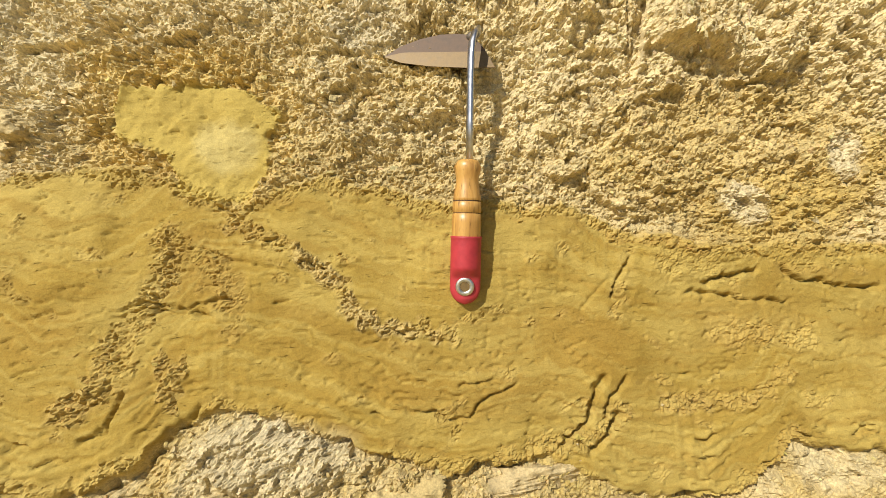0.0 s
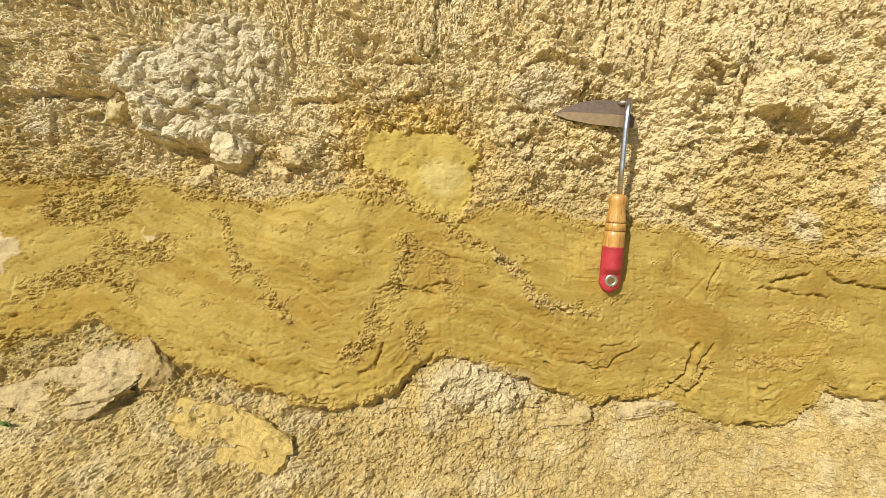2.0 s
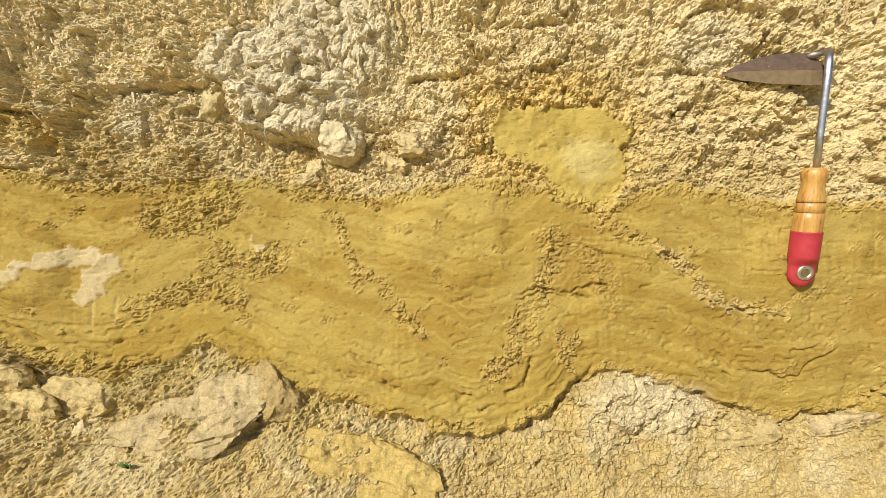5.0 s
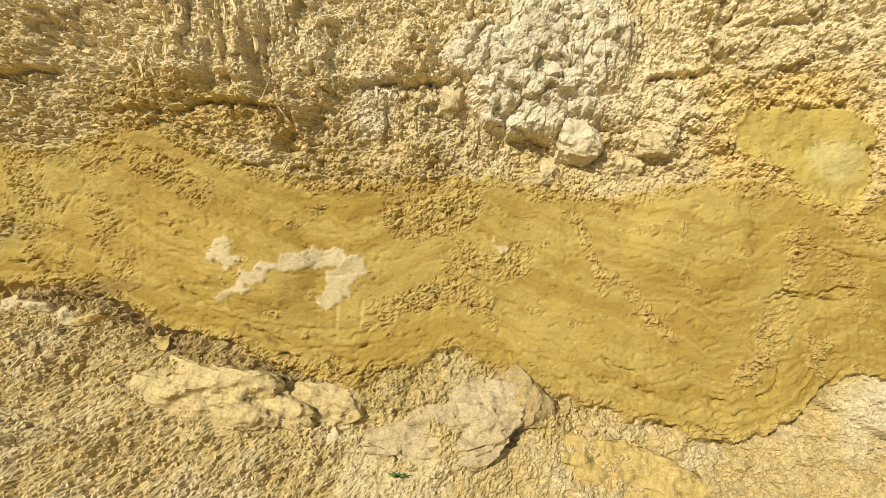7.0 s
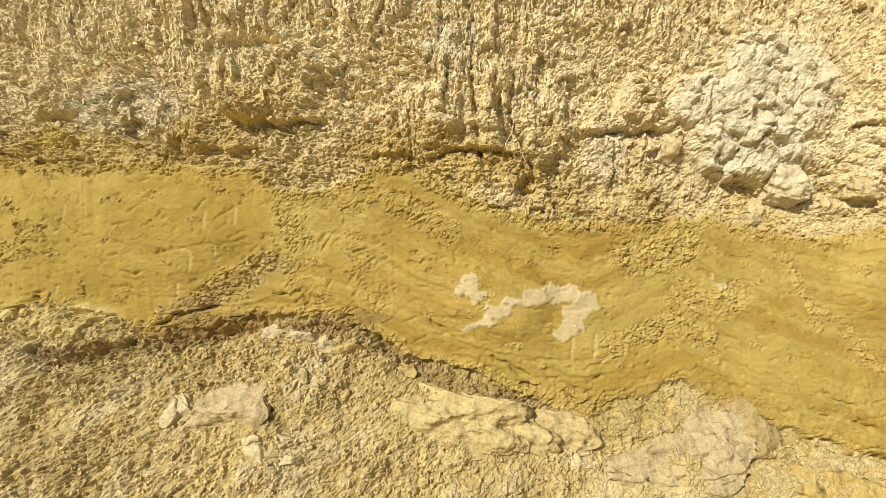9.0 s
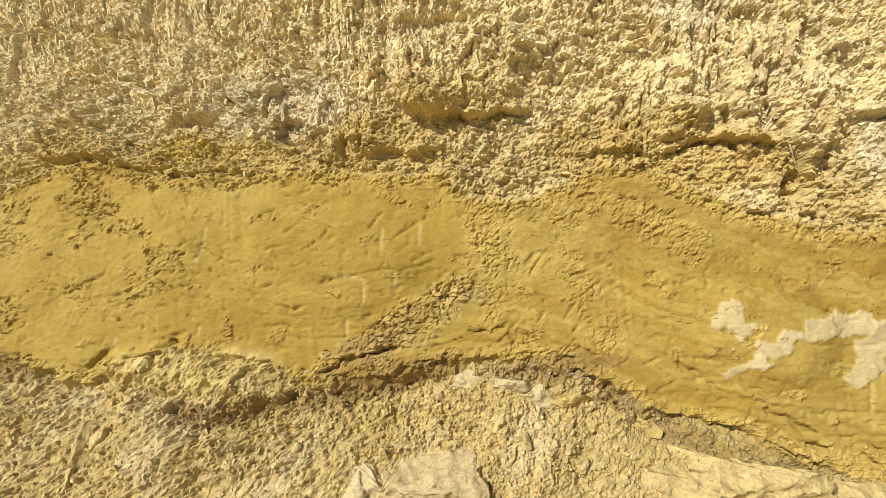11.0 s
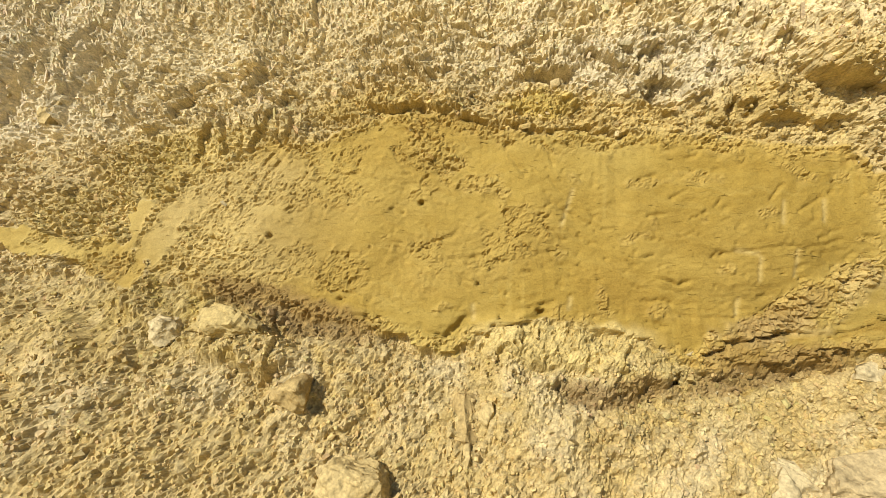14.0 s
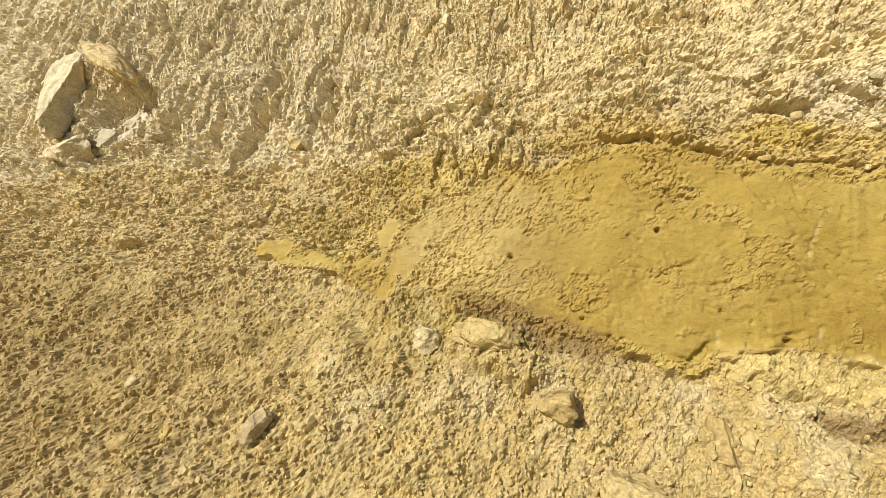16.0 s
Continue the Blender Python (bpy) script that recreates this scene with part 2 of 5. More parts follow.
rough(0.01, 0.5, (-1.067, 1.098), (-1.002, 1.088), (-0.934, 1.081), (-0.853, 1.060), (-0.798, 1.078))
rough(0.014, 0.6, (-0.715, 1.061), (-0.645, 1.026), (-0.576, 1.004), (-0.487, 0.977), (-0.411, 0.965), (-0.356, 0.966))
rough(0.016, 1.0, (-1.513, 1.153), (-1.472, 1.161), (-1.420, 1.189), (-1.384, 1.221), (-1.340, 1.245), (-1.310, 1.259))
rough(0.03, 0.5, (-1.280, 1.341), (-1.274, 1.283), (-1.260, 1.232), (-1.240, 1.188))
rough(0.014, 0.7, (-1.407, 1.171), (-1.334, 1.180), (-1.260, 1.175), (-1.203, 1.180))
rough(0.016, 0.8, (-1.174, 1.158), (-1.115, 1.118), (-1.057, 1.099), (-0.999, 1.082), (-0.926, 1.063), (-0.852, 1.059))
rough(0.022, 0.55, (-1.172, 1.345), (-1.115, 1.322), (-1.072, 1.293))
rough(0.016, 0.9, (-1.757, 1.399), (-1.737, 1.374), (-1.719, 1.361))
rough(0.012, 0.7, (-1.701, 1.337), (-1.672, 1.335))
rough(0.014, 0.6, (-1.771, 1.424), (-1.806, 1.409), (-1.859, 1.394), (-1.898, 1.378))
rough(0.018, 1.0, (-1.969, 1.231), (-1.914, 1.218), (-1.860, 1.207), (-1.811, 1.194), (-1.780, 1.189))
rough(0.01, 0.7, (-1.766, 1.189), (-1.729, 1.181), (-1.692, 1.184))
rough(0.012, 0.35, (-1.721, 1.276), (-1.671, 1.268), (-1.627, 1.276))
rough(0.016, 0.95, (-1.496, 1.160), (-1.427, 1.185), (-1.380, 1.210), (-1.346, 1.230), (-1.316, 1.251))
rough(0.01, 0.6, (-1.562, 1.195), (-1.518, 1.176), (-1.496, 1.174))
rough(0.05, 0.4, (-1.96, 1.33), (-1.85, 1.34), (-1.74, 1.36))
rough(0.035, 0.35, (-1.80, 1.25), (-1.70, 1.27), (-1.63, 1.29))
rough(0.03, 0.4, (-1.99, 1.27), (-1.90, 1.26), (-1.82, 1.25))
rough(0.03, 0.35, (-1.20, 1.33), (-1.18, 1.26), (-1.16, 1.20))
rough(0.03, 0.35, (0.22, 1.17), (0.30, 1.18), (0.40, 1.17))
# joints and cracks of the ochre bed
crack(0.0024, 0.008, (0.175, 1.178), (0.160, 1.154), (0.153, 1.127))
crack(0.0018, 0.005, (0.154, 1.157), (0.125, 1.131), (0.116, 1.119))
crack(0.0035, 0.012, (0.146, 1.058), (0.133, 1.035), (0.127, 1.012), (0.105, 0.990), (0.092, 0.976))
crack(0.003, 0.01, (0.169, 1.051), (0.149, 1.028), (0.141, 0.999))
crack(0.004, 0.013, (0.160, 1.010), (0.144, 0.987), (0.119, 0.967))
crack(0.0024, 0.008, (0.053, 1.047), (0.032, 1.037), (0.008, 1.029), (-0.001, 1.013), (-0.027, 1.011), (-0.079, 1.027))
crack(0.0032, 0.011, (0.253, 1.145), (0.282, 1.153), (0.322, 1.157))
crack(0.0032, 0.011, (0.344, 1.162), (0.371, 1.146), (0.425, 1.138), (0.471, 1.134))
crack(0.0028, 0.008, (0.230, 1.133), (0.259, 1.136), (0.284, 1.128), (0.324, 1.125), (0.360, 1.120))
crack(0.002, 0.006, (-0.115, 1.090), (-0.086, 1.096))
crack(0.002, 0.006, (-0.291, 1.193), (-0.235, 1.177), (-0.187, 1.162), (-0.157, 1.147))
crack(0.0026, 0.008, (-0.370, 1.121), (-0.338, 1.134), (-0.310, 1.128), (-0.259, 1.124))
crack(0.0026, 0.009, (-0.347, 1.056), (-0.355, 1.021), (-0.388, 1.008))
crack(0.0022, 0.006, (-0.256, 1.231), (-0.263, 1.240), (-0.249, 1.216))
crack(0.0016, 0.004, (0.034, 1.221), (0.059, 1.229))
crack(0.0016, 0.004, (0.027, 1.142), (0.076, 1.143), (0.119, 1.137))
crack(0.0016, 0.004, (0.186, 1.032), (0.237, 1.048), (0.281, 1.050))
crack(0.0022, 0.007, (0.360, 0.973), (0.401, 0.952), (0.443, 0.942))
crack(0.0024, 0.008, (-0.374, 1.127), (-0.339, 1.139), (-0.297, 1.131), (-0.262, 1.143), (-0.241, 1.141))
crack(0.003, 0.011, (-0.267, 1.041), (-0.292, 1.016), (-0.328, 0.978), (-0.373, 0.960))
crack(0.0018, 0.005, (-0.320, 1.197), (-0.275, 1.189), (-0.220, 1.170), (-0.171, 1.151))
crack(0.0014, 0.004, (-0.501, 1.152), (-0.452, 1.143), (-0.388, 1.141))
crack(0.0016, 0.004, (-0.730, 1.088), (-0.688, 1.073), (-0.632, 1.044), (-0.563, 1.028))
crack(0.0016, 0.004, (-1.073, 1.141), (-1.001, 1.129), (-0.921, 1.116), (-0.854, 1.117))
crack(0.002, 0.005, (-1.116, 1.207), (-1.087, 1.174), (-1.043, 1.140), (-0.970, 1.120), (-0.896, 1.112))
crack(0.0016, 0.004, (-1.057, 1.177), (-1.028, 1.151), (-0.977, 1.131))
crack(0.0018, 0.004, (-1.467, 1.270), (-1.424, 1.276), (-1.367, 1.278), (-1.331, 1.288))
crack(0.0026, 0.008, (-1.273, 1.169), (-1.231, 1.171), (-1.189, 1.165), (-1.144, 1.136), (-1.099, 1.108))
crack(0.0018, 0.005, (-0.783, 1.091), (-0.737, 1.103), (-0.699, 1.080), (-0.661, 1.050), (-0.607, 1.040))
crack(0.0016, 0.004, (-0.970, 1.224), (-0.911, 1.214))
crack(0.003, 0.008, (-1.722, 1.415), (-1.685, 1.406), (-1.626, 1.397), (-1.573, 1.397), (-1.533, 1.390))
crack(0.003, 0.01, (-1.809, 1.427), (-1.771, 1.424), (-1.728, 1.427), (-1.710, 1.420))
crack(0.0022, 0.007, (-1.711, 1.292), (-1.733, 1.280), (-1.743, 1.272))
crack(0.002, 0.006, (-1.671, 1.273), (-1.693, 1.266), (-1.721, 1.263))
crack(0.0024, 0.006, (-1.527, 1.226), (-1.494, 1.224))
crack(0.003, 0.008, (-1.496, 1.165), (-1.450, 1.178), (-1.404, 1.191), (-1.370, 1.198))
crack(0.0024, 0.007, (-2.030, 1.469), (-1.991, 1.469))
crack(0.002, 0.005, (-1.777, 1.356), (-1.742, 1.359), (-1.707, 1.353))
crack(0.0016, 0.004, (-1.626, 1.326), (-1.592, 1.307), (-1.547, 1.293))
# cracks of the crumbling bed
crack(0.003, 0.014, (-0.023, 1.552), (-0.025, 1.520), (-0.033, 1.483))
crack(0.0026, 0.012, (-0.089, 1.552), (-0.099, 1.512))
crack(0.0026, 0.012, (0.162, 1.551), (0.172, 1.481), (0.171, 1.392))
crack(0.003, 0.012, (-0.132, 1.487), (-0.107, 1.495), (-0.072, 1.475))
crack(0.0024, 0.009, (-0.434, 1.502), (-0.406, 1.485), (-0.382, 1.519))
crack(0.0034, 0.014, (-0.512, 1.417), (-0.479, 1.421), (-0.439, 1.425))
crack(0.0034, 0.014, (-0.691, 1.353), (-0.656, 1.338), (-0.635, 1.330))
crack(0.003, 0.012, (-0.584, 1.357), (-0.539, 1.350), (-0.502, 1.353))
crack(0.004, 0.016, (-0.991, 1.458), (-0.984, 1.425), (-0.962, 1.385), (-0.958, 1.354))
crack(0.0036, 0.014, (-1.041, 1.519), (-1.038, 1.456), (-1.021, 1.356))
crack(0.0036, 0.014, (-0.870, 1.420), (-0.827, 1.415), (-0.779, 1.420))
crack(0.003, 0.01, (-1.092, 1.390), (-1.042, 1.396), (-0.991, 1.388))
crack(0.003, 0.01, (-2.045, 1.442), (-2.017, 1.457), (-1.975, 1.476), (-1.944, 1.471))
crack(0.0024, 0.009, (-1.728, 1.519), (-1.678, 1.512))
crack(0.0055, 0.026, (-2.270, 1.535), (-2.256, 1.475), (-2.262, 1.420))
crack(0.0050, 0.024, (-2.178, 1.515), (-2.166, 1.450))
crack(0.0050, 0.020, (-2.270, 1.415), (-2.284, 1.372))
crack(0.0040, 0.016, (-2.37, 1.52), (-2.355, 1.44))
# jutting edges
ledge(0.020, 0.045, (-1.37, 1.452), (-1.32, 1.441), (-1.29, 1.434), (-1.24, 1.445))
ledge(0.012, 0.030, (-0.52, 1.415), (-0.48, 1.421), (-0.43, 1.426))
ledge(0.016, 0.035, (-0.88, 1.420), (-0.83, 1.414), (-0.77, 1.420))
ledge(0.011, 0.022, (-1.10, 1.390), (-1.04, 1.396), (-0.98, 1.388))
ledge(0.006, 0.018, (-1.73, 1.417), (-1.685, 1.406), (-1.626, 1.397), (-1.573, 1.397), (-1.52, 1.390))
ledge(0.011, 0.020, (-1.82, 1.427), (-1.77, 1.424), (-1.71, 1.422))
ledge(0.008, 0.030, (0.20, 1.408), (0.23, 1.416), (0.28, 1.398))
ledge(0.012, 0.030, (0.175, 1.345), (0.20, 1.352), (0.235, 1.362))
ledge(0.010, 0.020, (0.28, 1.375), (0.31, 1.372), (0.35, 1.380))
ledge(0.012, 0.018, (-1.66, 1.463), (-1.62, 1.460), (-1.59, 1.464))
ledge(0.008, 0.025, (-2.05, 1.438), (-2.02, 1.455), (-1.975, 1.474), (-1.94, 1.470))
ledge(0.007, 0.016, (-1.62, 1.153), (-1.56, 1.149), (-1.49, 1.153))
ledge(0.014, 0.028, (-0.98, 1.347), (-0.96, 1.344), (-0.94, 1.348))
ledge(0.010, 0.020, (-1.43, 1.408), (-1.38, 1.404), (-1.33, 1.410))
ledge(0.010, 0.018, (-1.20, 1.395), (-1.15, 1.400), (-1.12, 1.394))
ledge(0.009, 0.020, (-0.40, 1.488), (-0.35, 1.480), (-0.30, 1.486))
ledge(0.012, 0.030, (-0.15, 1.478), (-0.11, 1.490), (-0.06, 1.470))
ledge(0.010, 0.020, (-1.52, 1.432), (-1.49, 1.430), (-1.46, 1.434))
# swellings and hollows
form(0.016, -1.31, 1.495, 0.10, 0.06, 8)
form(-0.012, -2.258, 1.48, 0.008, 0.060, -6)
form(-0.010, -2.168, 1.475, 0.007, 0.045, -8)
form(-0.008, -2.275, 1.40, 0.008, 0.034, -20)
form(0.008, -2.35, 1.468, 0.085, 0.08)
form(0.008, -2.218, 1.475, 0.045, 0.07)
form(0.006, -2.12, 1.49, 0.045, 0.08)
form(-0.016, -2.31, 1.44, 0.007, 0.05)
form(-0.014, -2.38, 1.45, 0.007, 0.06)
form(-0.030, -2.485, 1.465, 0.06, 0.055)
form(-0.018, -1.504, 1.438, 0.030, 0.018)
form(-0.020, -1.615, 1.458, 0.022, 0.009)
form(-0.014, -1.43, 1.415, 0.02, 0.012)
form(-0.020, -0.965, 1.350, 0.018, 0.012)
form(-0.016, -1.0, 1.44, 0.012, 0.06, 15)
form(0.012, -0.94, 1.42, 0.035, 0.06)
form(0.014, -0.815, 1.45, 0.035, 0.035)
form(0.010, -1.09, 1.44, 0.04, 0.05)
form(-0.009, -0.05, 1.405, 0.085, 0.035)
form(0.008, 0.0, 1.5, 0.05, 0.05)
form(0.012, 0.10, 1.48, 0.05, 0.08)
form(-0.012, 0.185, 1.43, 0.010, 0.07, -8)
form(0.020, 0.25, 1.435, 0.06, 0.04)
form(0.016, 0.33, 1.41, 0.06, 0.04)
form(-0.014, 0.31, 1.49, 0.04, 0.01)
form(-0.014, -0.39, 1.51, 0.04, 0.02)
form(0.010, -0.5, 1.335, 0.04, 0.025)
form(0.008, -0.42, 1.38, 0.05, 0.05)
form(-0.012, -1.33, 1.54, 0.05, 0.02)
form(-0.008, -0.65, 1.325, 0.05, 0.010, -18)
form(0.010, -1.60, 1.188, 0.10, 0.024, -8)
form(0.012, -1.90, 1.185, 0.07, 0.020, -12)
form(0.012, -0.20, 0.985, 0.09, 0.03, -8)
form(0.014, -2.22, 1.19, 0.10, 0.03, 10)
form(0.010, -2.10, 1.19, 0.07, 0.03, -10)
form(-0.014, -2.39, 1.27, 0.03, 0.016)
form(0.006, -0.45, 1.20, 0.10, 0.08)
form(0.005, 0.02, 1.17, 0.10, 0.06)
form(0.005, -1.45, 1.29, 0.12, 0.07)
form(-0.006, -0.30, 1.15, 0.05, 0.05)
form(0.005, -1.0, 1.2, 0.08, 0.06)
HOLES = [(-1.748, 1.321, 0.0055), (-1.685, 1.24, 0.004), (-1.624, 1.214, 0.006), (-1.662, 1.207, 0.004), (-1.491, 1.157, 0.008), (-1.394, 1.254, 0.0028),
         (-1.902, 1.285, 0.005), (-1.822, 1.224, 0.004), (-0.771, 1.084, 0.0045), (-1.03, 1.325, 0.004), (-0.238, 1.325, 0.0028), (-0.44, 1.19, 0.003)]
SCRATCHES = [[(-1.413, 1.273), (-1.415, 1.243)], [(-1.38, 1.28), (-1.382, 1.248)], [(-1.433, 1.232), (-1.435, 1.209)], [(-1.592, 1.339), (-1.606, 1.294)], [(-1.353, 1.329), (-1.355, 1.301)],
             [(-1.69, 1.223), (-1.688, 1.203)], [(-1.594, 1.23), (-1.597, 1.214)], [(-1.392, 1.327), (-1.394, 1.299)], [(-1.44, 1.276), (-1.412, 1.272)], [(-0.905, 1.15), (-0.907, 1.115)],
             [(-0.875, 1.155), (-0.878, 1.115)], [(-0.835, 1.15), (-0.838, 1.118)]]
BLOCKS = [(-2.46, -2.268, 1.40, 1.56, 0.012), (-2.245, -2.178, 1.40, 1.55, 0.010), (-1.13, -1.05, 1.40, 1.53, 0.009), (-1.045, -0.985, 1.40, 1.53, 0.008), (0.05, 0.195, 1.385, 1.56, 0.010)]
# minerals with a place of their own
stain(RUST, 0.55, 0.12, 1.09, 0.07, 0.05)
stain(RUST, 0.5, -0.28, 1.17, 0.06, 0.05)
stain(RUST, 0.35, 0.0, 1.04, 0.13, 0.04)
stain(RUST, 0.5, -0.45, 1.11, 0.08, 0.03, 10)
stain(RUST, 0.4, -1.13, 1.355, 0.11, 0.035, -10)
stain(RUST, 0.5, -1.30, 1.195, 0.06, 0.022, 10)
stain(RUST, 0.4, -1.70, 1.40, 0.10, 0.025)
stain(RUST, 0.45, -1.55, 1.24, 0.06, 0.03, -20)
stain(RUST, 0.4, 0.30, 1.11, 0.10, 0.05)
stain(RUST, 0.35, -0.85, 1.25, 0.08, 0.05)
stain(YELLOW * 1.1, 0.65, -0.47, 1.215, 0.10, 0.06)
stain(YELLOW * 1.1, 0.6, -0.66, 1.11, 0.09, 0.05, -20)
stain(YELLOW * 1.1, 0.6, -0.64, 1.22, 0.05, 0.05)
stain(YELLOW * 1.05, 0.3, -1.19, 1.28, 0.06, 0.08)
stain(YELLOW * 1.05, 0.3, -1.09, 1.2, 0.07, 0.06)
stain(YELLOW * 1.15, 0.7, -1.97, 1.275, 0.07, 0.04)
stain((0.47, 0.36, 0.15), 0.6, -1.93, 1.30, 0.15, 0.09)
stain(OCHRE * 0.95, 0.7, -1.72, 1.30, 0.22, 0.12)
stain(OCHRE * 0.97, 0.5, -1.45, 1.28, 0.16, 0.10)
stain(YELLOW * 1.15, 0.6, 0.40, 1.0, 0.06, 0.03, -20)
stain(YELLOW * 1.05, 0.5, 0.0, 1.19, 0.10, 0.04)


def window(x, z, points, reach):
    """The columns of this stretch of the grid that lie near the points, or none."""
    xs, zs = [p[0] for p in points], [p[1] for p in points]
    if z[-1, 0] < min(zs) - reach or z[0, 0] > max(zs) + reach:
        return None
    left, right = np.searchsorted(x[0], (min(xs) - reach, max(xs) + reach))
    return slice(left, right) if right > left else None


def relief(x, z):
    """Height of the relief over the smooth cliff, mineral colours, and the shares of upper bed and slope of rubble."""
    wx, wz = fbm(x * 22, z * 22, 3, 3), fbm(x * 22, z * 22, 9, 3)
    ux, uz = perlin(x * 90, z * 90, 4), perlin(x * 90, z * 90, 5)
    ax, az = x + 0.009 * wx + 0.004 * ux, z + 0.009 * wz + 0.0045 * uz

    def spot(cx, cz, rx, rz, turn=0.0):
        """A blob with a ragged rim, worked out only where it lies."""
        out = np.zeros(x.shape)
        k = window(x, z, [(cx, cz)], max(rx, rz) + 0.02)
        if k:
            out[:, k] = blob(ax[:, k], az[:, k], cx, cz, rx, rz, turn)
        return out

    def trail(points, width):
        """1 on a ragged line, falling to 0 at its width."""
        out = np.zeros(x.shape)
        k = window(x, z, points, width * 1.6 + 0.025)
        if k:
            d, s = line_distance(ax[:, k] + 0.006 * ux[:, k], az[:, k] + 0.006 * uz[:, k], points)
            out[:, k] = step(width * 1.35, width * 0.4, d)
        return out

    top, foot = lerp(ax, TOP), lerp(ax, BOTTOM)
    above, below = az - top, foot - az
    up = step(-0.005, 0.006, above)
    low = step(-0.002, 0.003, below) * (1 - up * (x > -2.0))
    # loose rubble that covers the foot of the cliff past the end of the ochre bed
    cover = lerp(ax, [(-3.2, 1.30), (-2.6, 1.36), (-2.42, 1.39), (-2.3, 1.385), (-2.1, 1.395), (-2.0, 1.40), (-1.93, 1.385), (-1.9, 1.30), (-1.88, 1.1)])
    low = np.maximum(low, step(-0.006, 0.012, cover - az) * step(-1.97, -2.05, ax))
    # strips of the ochre bed that still show through the rubble
    shows = np.maximum.reduce([spot(-2.155, 1.275, 0.085, 0.016, -6), spot(-2.07, 1.258, 0.06, 0.022, -24), spot(-2.01, 1.29, 0.06, 0.055), spot(-2.0, 1.35, 0.05, 0.016, 12), spot(-1.96, 1.25, 0.05, 0.03, -15)])
    shows = step(0.3, 0.6, shows + 0.4 * wx + 0.3 * ux)
    low = low * (1 - shows)
    up = up * (1 - low) * (1 - shows)
    nodule = np.maximum.reduce([spot(-0.302, 1.335, 0.108, 0.050, 0), spot(-0.272, 1.293, 0.066, 0.062, 10), spot(-0.355, 1.352, 0.05, 0.026, 0)])
    halo = nodule
    nodule = step(0.15, 0.5, nodule + 0.3 * fbm(x * 40, z * 40, 8, 4) + 0.1 * ux)
    up = up * (1 - nodule)
    bed = np.clip(1 - up - low, 0, 1)

    # crumbling of the upper bed: chunks, chips and upright columns
    c1, g1, t1, s1 = cells(x * 30 + 1.4 * wx, z * 40 + 1.4 * wz, 11, False)
    c2, g2, t2, s2 = cells(x * 112 + 1.6 * wx + 0.5 * ux, z * 150 + 1.4 * wz + 0.5 * uz, 12, False)
    c3, g3, t3, s3 = cells(x * 125 + 1.2 * wx + 0.4 * ux, z * 20 + 0.8 * wz, 13)
    c4, g4, t4, s4 = cells(x * 225 + 0.8 * ux, z * 280 + 0.8 * uz, 14, False)
    upright = step(-0.05, 0.25, fbm(x * 6, z * 7, 21, 2) + 2.6 * (z - 1.47))
    upright = np.maximum(upright, step(-2.05, -2.12, ax) * step(1.41, 1.43, az))
    bedded = step(0.10, 0.02, above) * step(-0.2, 0.2, fbm(x * 7, z * 9, 22, 2) + 0.1)
    wide = fbm(x * 7, z * 8, 31, 4)
    chunks = 0.0100 * t1 * t1 + 0.0055 * s1 - 0.0045 * np.exp(-g1 / 0.045)
    chips = 0.0052 * t2 * t2 + 0.0034 * s2 - 0.0024 * np.exp(-g2 / 0.08)
    columns = 0.0100 * t3 * t3 + 0.003 * s3 - 0.0045 * np.exp(-g3 / 0.07)
    crumbs = 0.0022 * t4 * t4 + 0.0026 * s4 - 0.0006 * np.exp(-g4 / 0.1)
    terraces = fbm(x * 24, z * 40, 34, 4) * 5
    terraces = 0.0018 * (np.floor(terraces) + step(0.75, 1.0, terraces - np.floor(terraces)))
    laid = 0.0055 * np.abs(fbm(x * 26, z * 85, 35, 3))
    loose_share = 0.35 + 0.65 * step(-0.35, 0.25, fbm(x * 11, z * 11, 36, 3))
    roughness = (chunks * (1 - 0.5 * upright) * (1 - 0.6 * bedded) + chips * (1 - upright)) * loose_share + columns * upright + crumbs + terraces * (1 - 0.6 * upright) + laid * bedded
    rise = up * (roughness + 0.009 * wide + 0.004 * fbm(x * 30, z * 30, 33, 3) - 0.008)

    # the scraped ochre bed: soft swells, scrape marks, nicks and fine bedding
    share = np.clip((az - foot) / np.maximum(top - foot, 0.02), 0, 1)
    bow = (az - foot) + 0.006 * fbm(x * 9, z * 9, 41, 3)
    smooth = 0.0050 * fbm(x * 9, z * 9, 42, 3) + 0.0008 * fbm(x * 36, z * 50, 43, 3)
    scraped = step(0.0, 0.35, fbm(x * 10, z * 9, 44, 2))
    smooth = smooth + scraped * 0.0009 * fbm(x * 130 + 4 * z, z * 5, 45, 2)
    # spalled places with a sharp upper edge and a shallow run-out
    spall = fbm(x * 20 + 1.5 * wz, z * 34 + 1.2 * wx, 46, 4)
    worn = step(0.0, 0.3, fbm(x * 6, z * 6, 57, 2))
    smooth = smooth - 0.0009 * worn * step(0.34, 0.40, spall) * (1 - 0.7 * step(0.40, 0.75, spall))
    nick = fbm(x * 75 + wx, (z - 0.2 * x) * 120, 58, 2)
    smooth = smooth - 0.0018 * step(0.36, 0.42, nick) * step(-0.2, 0.3, fbm(x * 9, z * 9, 59, 2))
    dash = step(0.40, 0.52, fbm(x * 38 + wz, (z + 0.15 * x * perlin(x * 3, z * 3, 50)) * 150, 52, 3))
    smooth = smooth - 0.0024 * dash
    ledges = step(0.0, 0.4, fbm(x * 13, z * 13, 47, 2) + 0.25 - 1.5 * share) * step(-1.95, -1.7, x)
